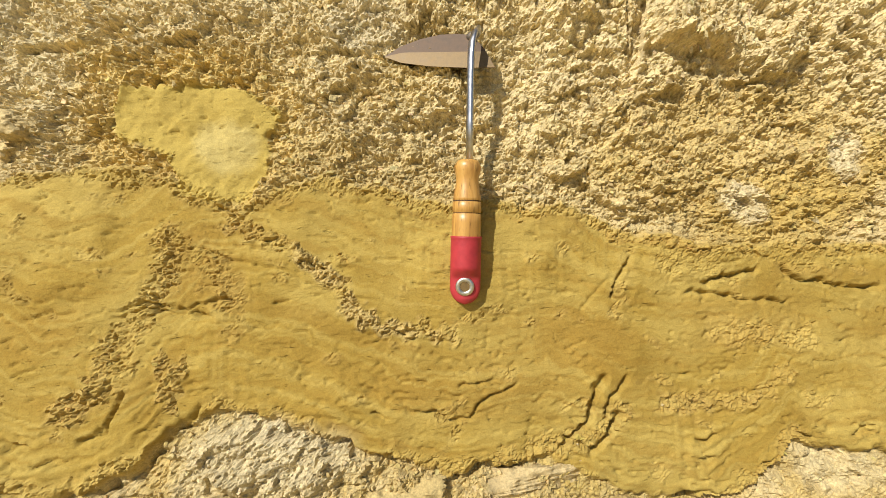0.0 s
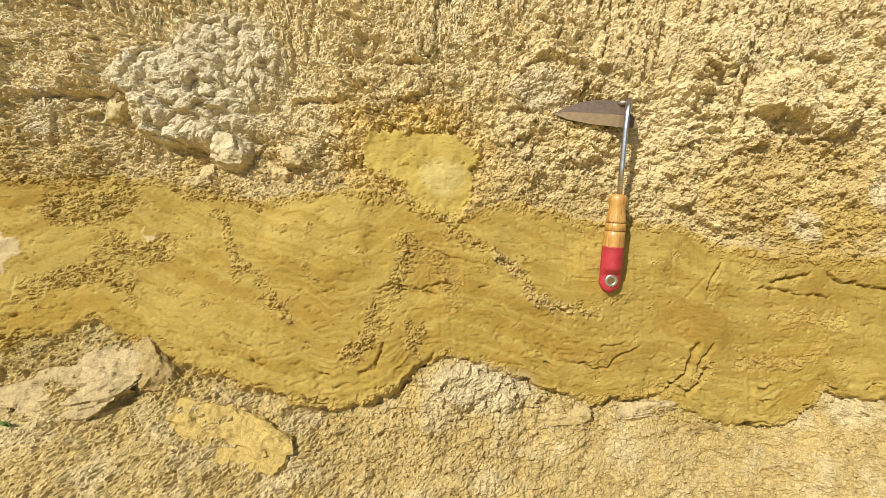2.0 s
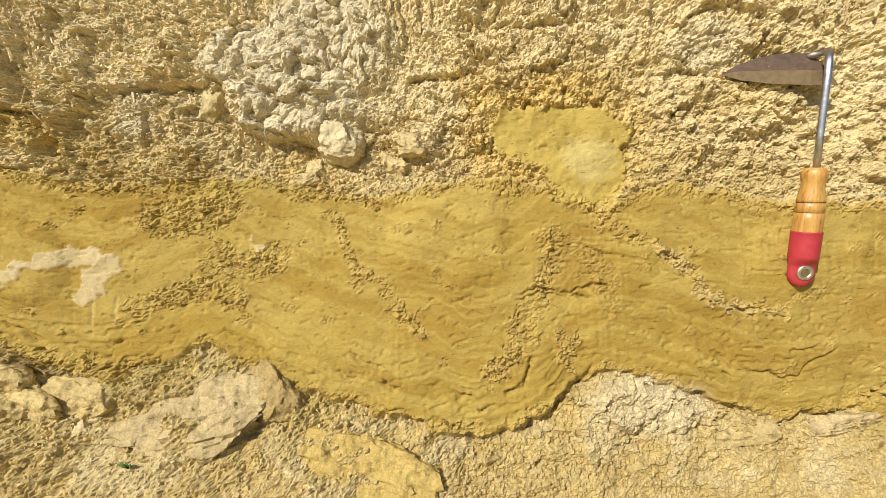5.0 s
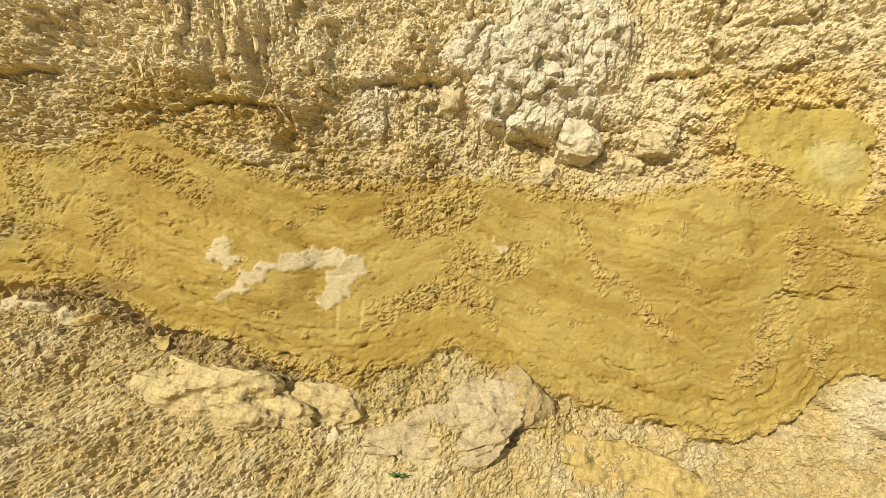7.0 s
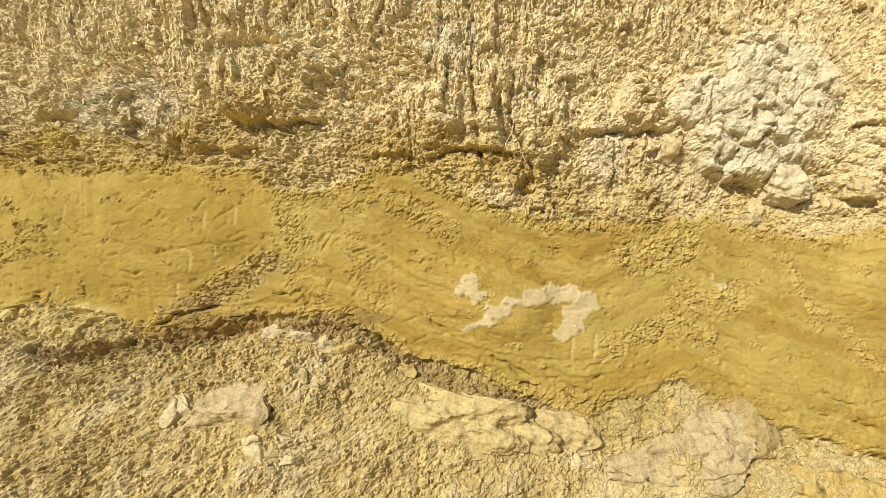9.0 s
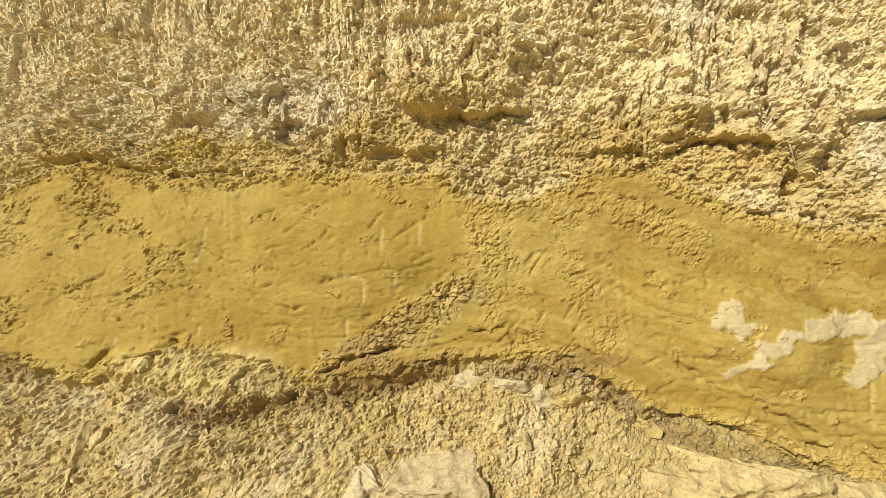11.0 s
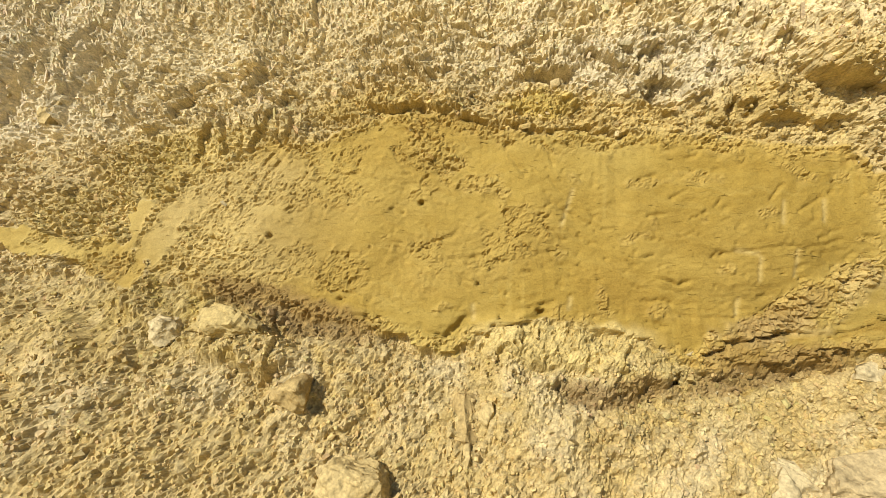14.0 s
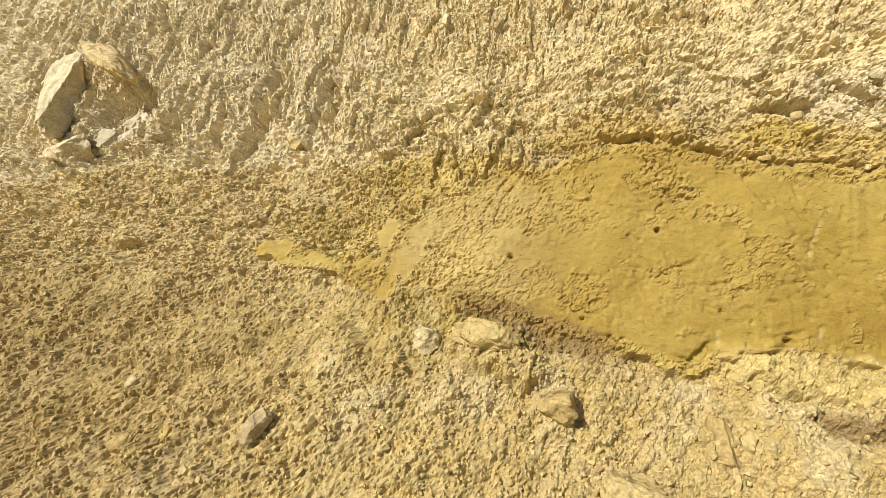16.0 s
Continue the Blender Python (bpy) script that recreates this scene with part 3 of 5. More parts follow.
    smooth = smooth + ledges * 0.003 * np.abs(perlin(x * 12, bow * 95, 48)) * 2 - ledges * 0.006 * step(0.26, 0.34, perlin(x * 22, bow * 130, 49))
    fine = perlin(x * 5, bow * 240, 106) + 0.7 * perlin(x * 9, bow * 520, 107)
    smooth = smooth + 0.0015 * step(0.9, 0.3, share) * step(-0.1, 0.3, fbm(x * 8, z * 8, 108, 2)) * fine
    for points in SCRATCHES:
        k = window(x, z, points, 0.012)
        if k:
            d, s = line_distance(x[:, k] + 0.001 * wx[:, k], z[:, k], points)
            smooth[:, k] -= 0.0014 * np.exp(-(d / 0.0022) ** 2) * step(0, 0.15, s) * step(1, 0.85, s)
    broken, scab = np.zeros(x.shape), np.zeros(x.shape)
    for width, strength, points in ROUGH:
        mark = strength * trail(points, width)
        broken = np.maximum(broken, mark)
        if strength > 0.8:
            scab = np.maximum(scab, mark)
    broken = broken * (0.55 + 0.45 * step(-0.3, 0.1, wx + wz))
    loose = step(0.30, 0.5, fbm(x * 22, z * 30, 51, 3))
    broken = np.maximum(broken, 0.35 * loose)
    broken = np.maximum(broken, step(0.028, 0.0, np.abs(above) + 0.012 * wx) * 0.8)
    broken = np.maximum(broken, step(0.022, 0.0, np.abs(below) + 0.012 * wz) * 0.7 * step(-0.1, 0.25, fbm(x * 8, z * 2, 55, 2)))
    broken = np.maximum(broken, 0.75 * step(-1.82, -2.0, x + 0.35 * (z - 1.28)) * step(-0.2, 0.15, fbm(x * 14, z * 18, 56, 3)))
    broken = broken * bed * (1 - 0.6 * step(0.4, 0.9, halo))
    broken = np.maximum(broken, 0.8 * bed * step(0.75, 0.3, halo) * step(0.05, 0.2, halo) * step(-0.3, 0.1, wz))
    smooth = smooth + broken * (0.8 * chips + 1.3 * crumbs + 0.25 * chunks + 0.5 * terraces - 0.0034)
    rise = rise + bed * smooth

    # pale bed and rubble at the foot
    zl = z * 1.3
    c5, g5, t5, s5 = cells(x * 105 + wx + 0.5 * ux, zl * 105 + wz, 61, False)
    c7, g7, t7, s7 = cells(x * 205 + ux, zl * 205 + uz, 64, False)
    grit = 0.0045 * np.sqrt(np.clip(1 - (c5 / 0.85) ** 2, 0, 1)) * t5 * t5 + 0.0030 * s5 + 0.0034 * np.sqrt(np.clip(1 - (c7 / 0.8) ** 2, 0, 1)) * t7 + 0.0024 * s7 - 0.0010 * np.exp(-g7 / 0.12)
    soft = fbm(x * 12, zl * 12, 62, 4)
    packed = step(0.0, 0.4, fbm(x * 9, zl * 9, 65, 3))
    packed = np.clip(packed + 1.4 * spot(-2.2, 1.19, 0.12, 0.045) + 1.4 * spot(-2.08, 1.2, 0.08, 0.04) + 0.8 * spot(-0.75, 0.96, 0.2, 0.05), 0, 1.6)
    solid = spot(-0.2, 0.985, 0.13, 0.05, -8) + spot(0.38, 0.955, 0.1, 0.05) + spot(-1.6, 1.185, 0.12, 0.03, -5) + spot(-1.9, 1.19, 0.09, 0.025, -12)
    rise = rise + low * (grit * (1 - 0.4 * packed) * (1 - 0.5 * solid) + 0.011 * soft - 0.007 + terraces + solid * (0.7 * chunks + 0.6 * chips))
    # the ochre bed stands out over what lies under it
    lip = step(-0.75, -0.55, x) * 1.0 + spot(-1.6, 1.2, 0.35, 0.2) * 0.6
    rise = rise - low * 0.004 * np.clip(lip, 0, 1) * step(0.09, 0.0, below)
    seam = np.exp(-((below - 0.001) / 0.0035) ** 2) * step(-0.15, 0.3, fbm(x * 11, z * 3, 63, 2) + 0.15)
    rise = rise - 0.009 * seam * np.clip(lip + spot(-1.1, 1.12, 0.25, 0.1), 0, 1) * step(-0.05, 0.25, fbm(x * 14, z * 3, 66, 2) + 0.15)
    wedge = trail([(-1.26, 1.172), (-1.33, 1.17), (-1.42, 1.158), (-1.49, 1.145), (-1.6, 1.145)], 0.012)
    rise = rise - 0.007 * wedge

    # single large forms
    chalk = np.maximum.reduce([spot(-0.66, 1.4, 0.11, 0.068, -10), spot(-0.62, 1.47, 0.11, 0.10, 0), spot(-0.72, 1.45, 0.07, 0.05, 0), spot(-0.69, 1.365, 0.045, 0.03, 0)])
    rise = rise + nodule * (0.005 * fbm(x * 25, z * 25, 71, 4) - 0.001)
    # the pale mass breaks into blocks with flat, leaning faces
    c6, g6, t6, s6 = cells(x * 17 + wx * 0.7 + 0.15 * ux, z * 20 + wz * 0.7, 72, False)
    c8, g8, t8, s8 = cells(x * 46 + wx, z * 50 + wz, 73, False)
    dome = np.sqrt(np.clip(1 - (c6 / 0.95) ** 2, 0, 1))
    blocks = 0.004 + 0.014 * dome + 0.012 * t6 - 0.006 * np.exp(-g6 / 0.05) + 0.0035 * t8 + 0.006 * s8 - 0.002 * np.exp(-g8 / 0.06) + 0.0014 * fbm(x * 90, z * 90, 74, 3)
    rise = rise * (1 - 0.7 * chalk) + chalk * blocks
    for h, cx, cz, rx, rz, turn in FORMS:
        if window(x, z, [(cx, cz)], max(rx, rz) + 0.02):
            rise = rise + h * spot(cx, cz, rx, rz, turn)
    for h, fade_over, points in LEDGES + [(0.004, 0.05, [(-0.73, 1.358), (-0.69, 1.350), (-0.655, 1.338), (-0.61, 1.352), (-0.55, 1.362)])]:
        k = window(x, z, points, fade_over * 4)
        if k:
            lx, lz = ax[:, k], az[:, k]
            over = lz - lerp(lx, points)
            ends = step(points[0][0] - 0.012, points[0][0] + 0.015, lx) * step(points[-1][0] + 0.012, points[-1][0] - 0.015, lx)
            rise[:, k] += h * ends * step(-0.002, 0.003, over) * np.exp(-np.maximum(over, 0) / fade_over)
            rise[:, k] -= 0.2 * h * ends * step(-0.014, -0.002, over) * step(0.001, -0.001, over)

    # blocks of upright columns that stand out of the crumbling bed
    for left, right, low_z, high_z, h in BLOCKS:
        edge = 0.006 * perlin(z * 45, x * 6, 109) + 0.004 * perlin(z * 120, x * 6, 110)
        rise = rise + h * step(left, left + 0.05, x + edge) * step(right, right - 0.008, x + edge) * step(low_z - 0.02, low_z + 0.03, az + 0.02 * wx) * step(high_z, high_z - 0.05, az)

    # bedding joints, cracks and burrows; the lower side of a joint is a little worn back
    for width, depth, points in CRACKS:
        k = window(x, z, points, 0.03)
        if k:
            kx, kz, px, pz = x[:, k], z[:, k], perlin(x[:, k] * 110, z[:, k] * 110, 82), perlin(x[:, k] * 110, z[:, k] * 110, 83)
            d, s = line_distance(kx + 0.006 * wx[:, k] + 0.004 * px, kz + 0.006 * wz[:, k] + 0.004 * pz, points)
            w = width * 0.75 * (0.4 + 1.2 * np.abs(perlin(s * 9, s * 3, 81)) + 0.3)
            tips = step(0, 0.12, s) * step(1, 0.88, s)
            rise[:, k] -= (1.35 if depth > 0.0075 else 0.8) * depth * (0.5 + 0.9 * np.abs(perlin(s * 14, s * 5, 84))) * np.exp(-(d / w) ** 2) * tips
            rise[:, k] += 0.05 * depth * np.exp(-(d / (w * 3.5)) ** 2) * tips
    for cx, cz, r in HOLES:
        k = window(x, z, [(cx, cz)], r * 3)
        if k:
            d = np.hypot(x[:, k] - cx + 0.002 * wx[:, k], (z[:, k] - cz) * 1.15 + 0.002 * wz[:, k]) / (r * 0.55)
            rise[:, k] -= r * 1.8 * step(1.25, 0.7, d + 0.3 * wx[:, k])

    # minerals, and shading painted on the lower far end of the rubble
    def mix(c, colour, share):
        return c * (1 - share[..., None]) + np.array(colour) * share[..., None]
    c = np.zeros((*x.shape, 3)) + BEIGE
    c = mix(c, PALE, np.clip(step(-0.1, 0.5, fbm(x * 9, z * 9, 91, 3)) * 0.6, 0, 1))
    c = mix(c, SAND, step(0.0, 0.5, fbm(x * 5, z * 6, 92, 3) - 2.5 * (above - 0.06)) * 0.8)
    c = mix(c, OCHRE, up * step(0.085, 0.0, above + 0.05 * wx) * 0.28)
    c = mix(c, OCHRE, step(0.16, 0.0, above) * step(0.05, 0.4, fbm(x * 4 + 5, z * 6, 101, 3)) * 0.30)
    c = mix(c, (0.73, 0.63, 0.42), step(-2.0, -2.25, ax) * 0.6)
    c = mix(c, SAND * np.array((0.98, 0.93, 0.72)), spot(-0.31, 1.325, 0.16, 0.12) * 0.75)
    c = mix(c, OCHRE * 1.15, np.clip(spot(0.33, 1.29, 0.24, 0.11) + spot(-1.1, 1.39, 0.17, 0.05, -6) + spot(-1.8, 1.425, 0.11, 0.032), 0, 1) * 0.5)
    o = np.zeros((*x.shape, 3)) + OCHRE
    o = mix(o, YELLOW, step(-0.2, 0.3, fbm(x * 5, z * 7, 93, 4)) * 0.75)
    o = mix(o, RUST, step(0.1, 0.45, fbm(x * 6 + 3, z * 9, 94, 4)) * 0.3)
    for colour, much, cx, cz, rx, rz, turn in STAINS:
        if window(x, z, [(cx, cz)], max(rx, rz) + 0.02):
            o = mix(o, colour, spot(cx, cz, rx, rz, turn) * much)
    band = perlin(x * 3, bow * 45, 95) + 1.1 * perlin(x * 3, bow * 150, 96) + 0.8 * perlin(x * 5, bow * 360, 102)
    band = band * (0.3 + 0.7 * step(-1.45, -1.1, x))
    o = mix(o, YELLOW * 1.08, step(0.05, 0.5, band) * 0.62)
    o = mix(o, RUST, step(0.05, 0.5, -band) * 0.48)
    o = mix(o, SAND, np.clip(broken, 0, 1) * 0.30)
    o = mix(o, SAND, step(-1.85, -2.0, ax) * 0.15)
    o = mix(o, YELLOW, scraped * step(0.2, 0.5, perlin(x * 120, z * 7, 97)) * 0.35)
    for points in SCRATCHES:
        k = window(x, z, points, 0.012)
        if k:
            d, s = line_distance(x[:, k] + 0.001 * wx[:, k], z[:, k], points)
            o[:, k] = mix(o[:, k], (0.60, 0.47, 0.19), 0.55 * np.exp(-(d / 0.0022) ** 2) * step(0, 0.15, s) * step(1, 0.85, s))
    grey_earth = np.maximum(scab * spot(-0.12, 1.15, 0.17, 0.10) * 1.2, trail([(-1.445, 1.185), (-1.4, 1.192), (-1.355, 1.21), (-1.33, 1.237), (-1.285, 1.258)], 0.016))
    o = mix(o, (0.50, 0.385, 0.185), 0.4 * np.clip(grey_earth, 0, 1) * step(-0.3, 0.1, wx))
    o = mix(o, (0.51, 0.385, 0.10), nodule * 0.8)
    o = mix(o, (0.60, 0.49, 0.19), spot(-0.268, 1.302, 0.045, 0.038) * nodule * 0.8)
    c = mix(c, o, bed)
    g = np.zeros((*x.shape, 3)) + RUBBLE
    g = mix(g, PALE, step(0.0, 0.5, fbm(x * 14, z * 16, 98, 3)) * 0.55)
    g = mix(g, SAND, step(0.0, 0.5, fbm(x * 6, z * 6, 99, 3)) * 0.5)
    g = mix(g, YELLOW, step(0.075, 0.0, below + 0.03 * wx) * step(-0.3, 0.3, fbm(x * 5, z * 2, 100, 2)) * 0.8)
    g = mix(g, BEIGE * 0.9, t5 * 0.4)
    # darker tan at the lower far end: the slope's shading put into its colour
    g = mix(g, (0.46, 0.335, 0.14), step(-1.95, -2.35, ax) * step(1.36, 1.2, az) * 0.7)
    g = mix(g, BEIGE * np.array((1.0, 0.97, 0.93)), step(1.18, 1.3, az) * step(-2.0, -2.1, ax) * 0.75)
    g = mix(g, PALE, np.clip(spot(-0.19, 0.99, 0.11, 0.04, -10) + spot(0.4, 0.95, 0.06, 0.04), 0, 1) * 0.6)
    c = mix(c, g, low)
    c = mix(c, YELLOW * 1.15, np.clip(spot(-2.0, 1.36, 0.16, 0.06) + spot(-2.1, 1.30, 0.12, 0.05), 0, 1) * (1 - bed) * 0.5)
    c = mix(c, CHALK, chalk * 0.9)
    for cx, cz, rx, rz, turn in ((-1.04, 1.215, 0.028, 0.024, -30), (-1.03, 1.172, 0.032, 0.013, 25), (-1.0, 1.185, 0.034, 0.011, 28), (-0.965, 1.198, 0.042, 0.012, 12), (-0.92, 1.203, 0.04, 0.014, 0),
                                 (-0.893, 1.185, 0.03, 0.03, 40), (-0.91, 1.157, 0.022, 0.014, 40), (-0.705, 1.21, 0.016, 0.009, 0)):
        k = window(x, z, [(cx, cz)], 0.07)
        if k:
            kx, kz = x[:, k], z[:, k]
            skin = step(0.3, 0.4, blob(kx + 0.016 * perlin(kx * 55, kz * 55, 103) + 0.008 * wx[:, k], kz + 0.016 * perlin(kx * 55, kz * 55, 104) + 0.008 * perlin(kx * 160, kz * 160, 105), cx, cz, rx * 0.92, rz * 0.92, turn))
            c[:, k] = mix(c[:, k], (0.59, 0.475, 0.26), skin * 0.85)
            rise[:, k] += 0.0012 * skin
    pale = np.maximum.reduce([spot(-1.07, 1.535, 0.05, 0.035), spot(-1.52, 1.47, 0.12, 0.05), spot(0.44, 1.29, 0.03, 0.04), spot(0.31, 1.235, 0.04, 0.03),
                              spot(-0.12, 1.44, 0.07, 0.04), spot(-0.86, 1.39, 0.04, 0.05), spot(-0.2, 0.99, 0.1, 0.04) * 0.6])
    lens = spot(-1.6, 1.186, 0.11, 0.024)
    c = mix(c, (0.64, 0.50, 0.20), lens * 0.95)
    c = mix(c, CHALK * 0.95, pale * 0.6)
    c = mix(c, (0.50, 0.37, 0.10), spot(-1.63, 1.428, 0.05, 0.02) * 0.8)
    # dark brown strips along the lower contact of the ochre bed
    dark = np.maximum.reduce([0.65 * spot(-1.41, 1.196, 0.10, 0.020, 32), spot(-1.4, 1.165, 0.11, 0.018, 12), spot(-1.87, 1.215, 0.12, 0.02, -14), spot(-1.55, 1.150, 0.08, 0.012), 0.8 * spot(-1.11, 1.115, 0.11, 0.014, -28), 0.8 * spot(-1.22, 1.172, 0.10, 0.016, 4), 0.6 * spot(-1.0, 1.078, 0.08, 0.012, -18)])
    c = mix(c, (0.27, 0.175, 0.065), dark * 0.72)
    c = c * (0.9 + 0.2 * t2[..., None] * (up + broken)[..., None])
    kind = np.where(bed > 0.5, broken, upright * up)
    return rise, np.clip(c, 0.02, 0.82), up, low, np.maximum.reduce([nodule, chalk, lens]), kind


GRID = 0.0018
XS = np.concatenate([-3.15 - np.geomspace(4, 0.006, 40), np.arange(-3.15, -2.74, 0.0035), np.arange(-2.74, 0.54, GRID), 0.54 + np.geomspace(0.006, 5, 40)])
ZS = np.concatenate([[-0.5, -0.4, -0.3, -0.2, -0.14], np.linspace(-0.1, 0.815, 50), np.arange(0.82, 1.65, GRID), np.arange(1.652, 1.78, 0.004), 1.785 + np.geomspace(0.005, 0.815, 36), [2.62, 2.66, 2.8, 3.2, 3.6]])
GX, GZ = np.meshgrid(XS.astype(np.float32), ZS.astype(np.float32))
GY = base_depth(GX, GZ)
parts_of = [relief(GX[k:k + 24], GZ[k:k + 24]) for k in range(0, len(ZS), 24)]
RISE, SOIL, UP, LOW, BARE, KIND = (np.concatenate([p[n] for p in parts_of]) for n in range(6))
del parts_of
fade = step(-0.05, 0.2, GZ) * step(2.7, 2.4, GZ)
flat_y = base_depth(GX, GZ)
slope = np.gradient(flat_y, axis=0) / np.gradient(GZ, axis=0)
slope = np.clip(slope, 0.0, 1.4)
norm = np.sqrt(1 + slope ** 2)
PX, PY, PZ = GX, GY - RISE * fade / norm, GZ + RISE * fade * slope / norm
del flat_y, norm


def sheet(name, faces_kept, material, parent, label, smooth=True):
    """One bed of the cliff, cut out of the whole grid."""
    rows, cols = PX.shape
    r, k = np.nonzero(faces_kept)
    a = r * cols + k
    quads = np.stack([a, a + 1, a + cols + 1, a + cols], 1)
    used, inverse = np.unique(quads, return_inverse=True)
    mesh = bpy.data.meshes.new(name)
    mesh.vertices.add(len(used))
    mesh.vertices.foreach_set("co", np.stack([PX.ravel()[used], PY.ravel()[used], PZ.ravel()[used]], 1).ravel())
    mesh.loops.add(quads.size)
    mesh.loops.foreach_set("vertex_index", inverse.ravel().astype(np.int32))
    mesh.polygons.add(len(quads))
    mesh.polygons.foreach_set("loop_start", np.arange(0, quads.size, 4, dtype=np.int32))
    mesh.polygons.foreach_set("use_smooth", (KIND.ravel()[a] < 0.3) & smooth)
    mesh.update(calc_edges=True)
    soil = mesh.attributes.new("soil", "FLOAT_COLOR", "POINT")
    rgba = np.ones((len(used), 4))
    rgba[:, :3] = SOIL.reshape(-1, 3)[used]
    rgba[:, 3] = KIND.ravel()[used]
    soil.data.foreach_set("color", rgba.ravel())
    mesh.materials.append(material)
    ob = new(name, mesh)
    if parent:
        ob.parent = parent
    if label:
        tagged(ob, label)
    return ob


up_face, low_face = UP[:-1, :-1], LOW[:-1, :-1]
cliff = tagged(new("wall_cliff"), "weathered earth cliff with a scraped ochre band under crumbling beige soil", "cliff", kind="structure")
sheet("upper_bed", (up_face > 0.5) & (low_face <= 0.5), EARTH_UP, cliff, "crumbling pale beige earth with chips and upright columns", False)
sheet("ochre_bed", (up_face <= 0.5) & (low_face <= 0.5), EARTH_OCHRE, cliff, "scraped wavy ochre-yellow sand bed with cracks")
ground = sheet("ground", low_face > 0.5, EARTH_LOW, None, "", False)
tagged(ground, "slope of pale loose rubble and gravel at the cliff foot", "ground", kind="structure")


def on_slope(x, z):
    """Place and outward direction on the finished surface."""
    i = np.clip(np.searchsorted(XS, x), 1, len(XS) - 2)
    j = np.clip(np.searchsorted(ZS, z), 1, len(ZS) - 2)
    p = np.stack([PX[j, i], PY[j, i], PZ[j, i]], -1)
    s = slope[j, i]
    n = np.stack([np.zeros_like(s), -1 / np.sqrt(1 + s * s), s / np.sqrt(1 + s * s)], -1)
    return p, n


# ---- helpers for things ----
def part(name, bm, material, parent=None, label="", smooth=True):
    mesh = bpy.data.meshes.new(name)
    bm.normal_update()
    bm.to_mesh(mesh)
    bm.free()
    mesh.materials.append(material)
    mesh.polygons.foreach_set("use_smooth", np.full(len(mesh.polygons), smooth))
    ob = new(name, mesh)
    if parent:
        ob.parent = parent
    if label:
        tagged(ob, label)
    return ob


def lathe(profile, sides=40, flat=1.0):
    """A turned body along z: (radius, height) pairs; flat squeezes its depth."""
    bm = bmesh.new()
    rings = []
    for r, h in profile:
        rings.append([bm.verts.new((r * math.cos(2 * math.pi * k / sides), r * flat * math.sin(2 * math.pi * k / sides), h)) for k in range(sides)])
    for a, b in zip(rings, rings[1:]):
        for k in range(sides):
            bm.faces.new((a[k], a[(k + 1) % sides], b[(k + 1) % sides], b[k]))
    bm.faces.new(rings[0][::-1])
    bm.faces.new(rings[-1])
    return bm


def tube(points, radii, sides=12):
    """A bar through the points; radii are (half width, half depth) pairs."""
    bm = bmesh.new()
    rings = []
    pts = [Vector(p) for p in points]
    for k, p in enumerate(pts):
        d = (pts[min(k + 1, len(pts) - 1)] - pts[max(k - 1, 0)]).normalized()
        side = d.cross(Vector((0, 1, 0))).normalized()
        front = side.cross(d)
        a, b = radii[min(k, len(radii) - 1)]
        ring = []
        for n in range(sides):
            w = 2 * math.pi * n / sides
            u, v = math.cos(w), math.sin(w)
            s = max(abs(u), abs(v)) ** 0.6
            ring.append(bm.verts.new(p + side * (a * u / s) + front * (b * v / s)))
        rings.append(ring)
    for a, b in zip(rings, rings[1:]):
        for n in range(sides):
            bm.faces.new((a[n], a[(n + 1) % sides], b[(n + 1) % sides], b[n]))
    bm.faces.new(rings[0][::-1])
    bm.faces.new(rings[-1])
    bmesh.ops.recalc_face_normals(bm, faces=bm.faces)
    return bm


# ---- the hand hoe ----
def wood():
    m, t, b = shader("varnished_wood", 0.38, 0, 0.5)
    pos = t.nodes.new("ShaderNodeTexCoord")
    mp = node(t, "ShaderNodeMapping", Scale=(160, 160, 11))
    t.links.new(pos.outputs["Object"], mp.inputs[0])
    n = node(t, "ShaderNodeTexNoise", Scale=1.0, Detail=5.0, Distortion=0.6)
    t.links.new(mp.outputs[0], n.inputs[0])
    c = ramp(t, n.outputs[0], [(0.3, (0.34, 0.165, 0.04)), (0.5, (0.50, 0.275, 0.07)), (0.7, (0.58, 0.345, 0.10))])
    mp2 = node(t, "ShaderNodeMapping", Scale=(420, 420, 90))
    t.links.new(pos.outputs["Object"], mp2.inputs[0])
    n2 = node(t, "ShaderNodeTexNoise", Scale=1.0, Detail=2.0)
    t.links.new(mp2.outputs[0], n2.inputs[0])
    t.links.new(multiply(t, c, ramp(t, n2.outputs[0], [(0.28, grey(0.55)), (0.42, grey(1.0))])), b.inputs["Base Color"])
    bp = node(t, "ShaderNodeBump", Strength=0.15, Distance=0.001)
    t.links.new(n.outputs[0], bp.inputs["Height"])
    t.links.new(bp.outputs[0], b.inputs["Normal"])
    return m


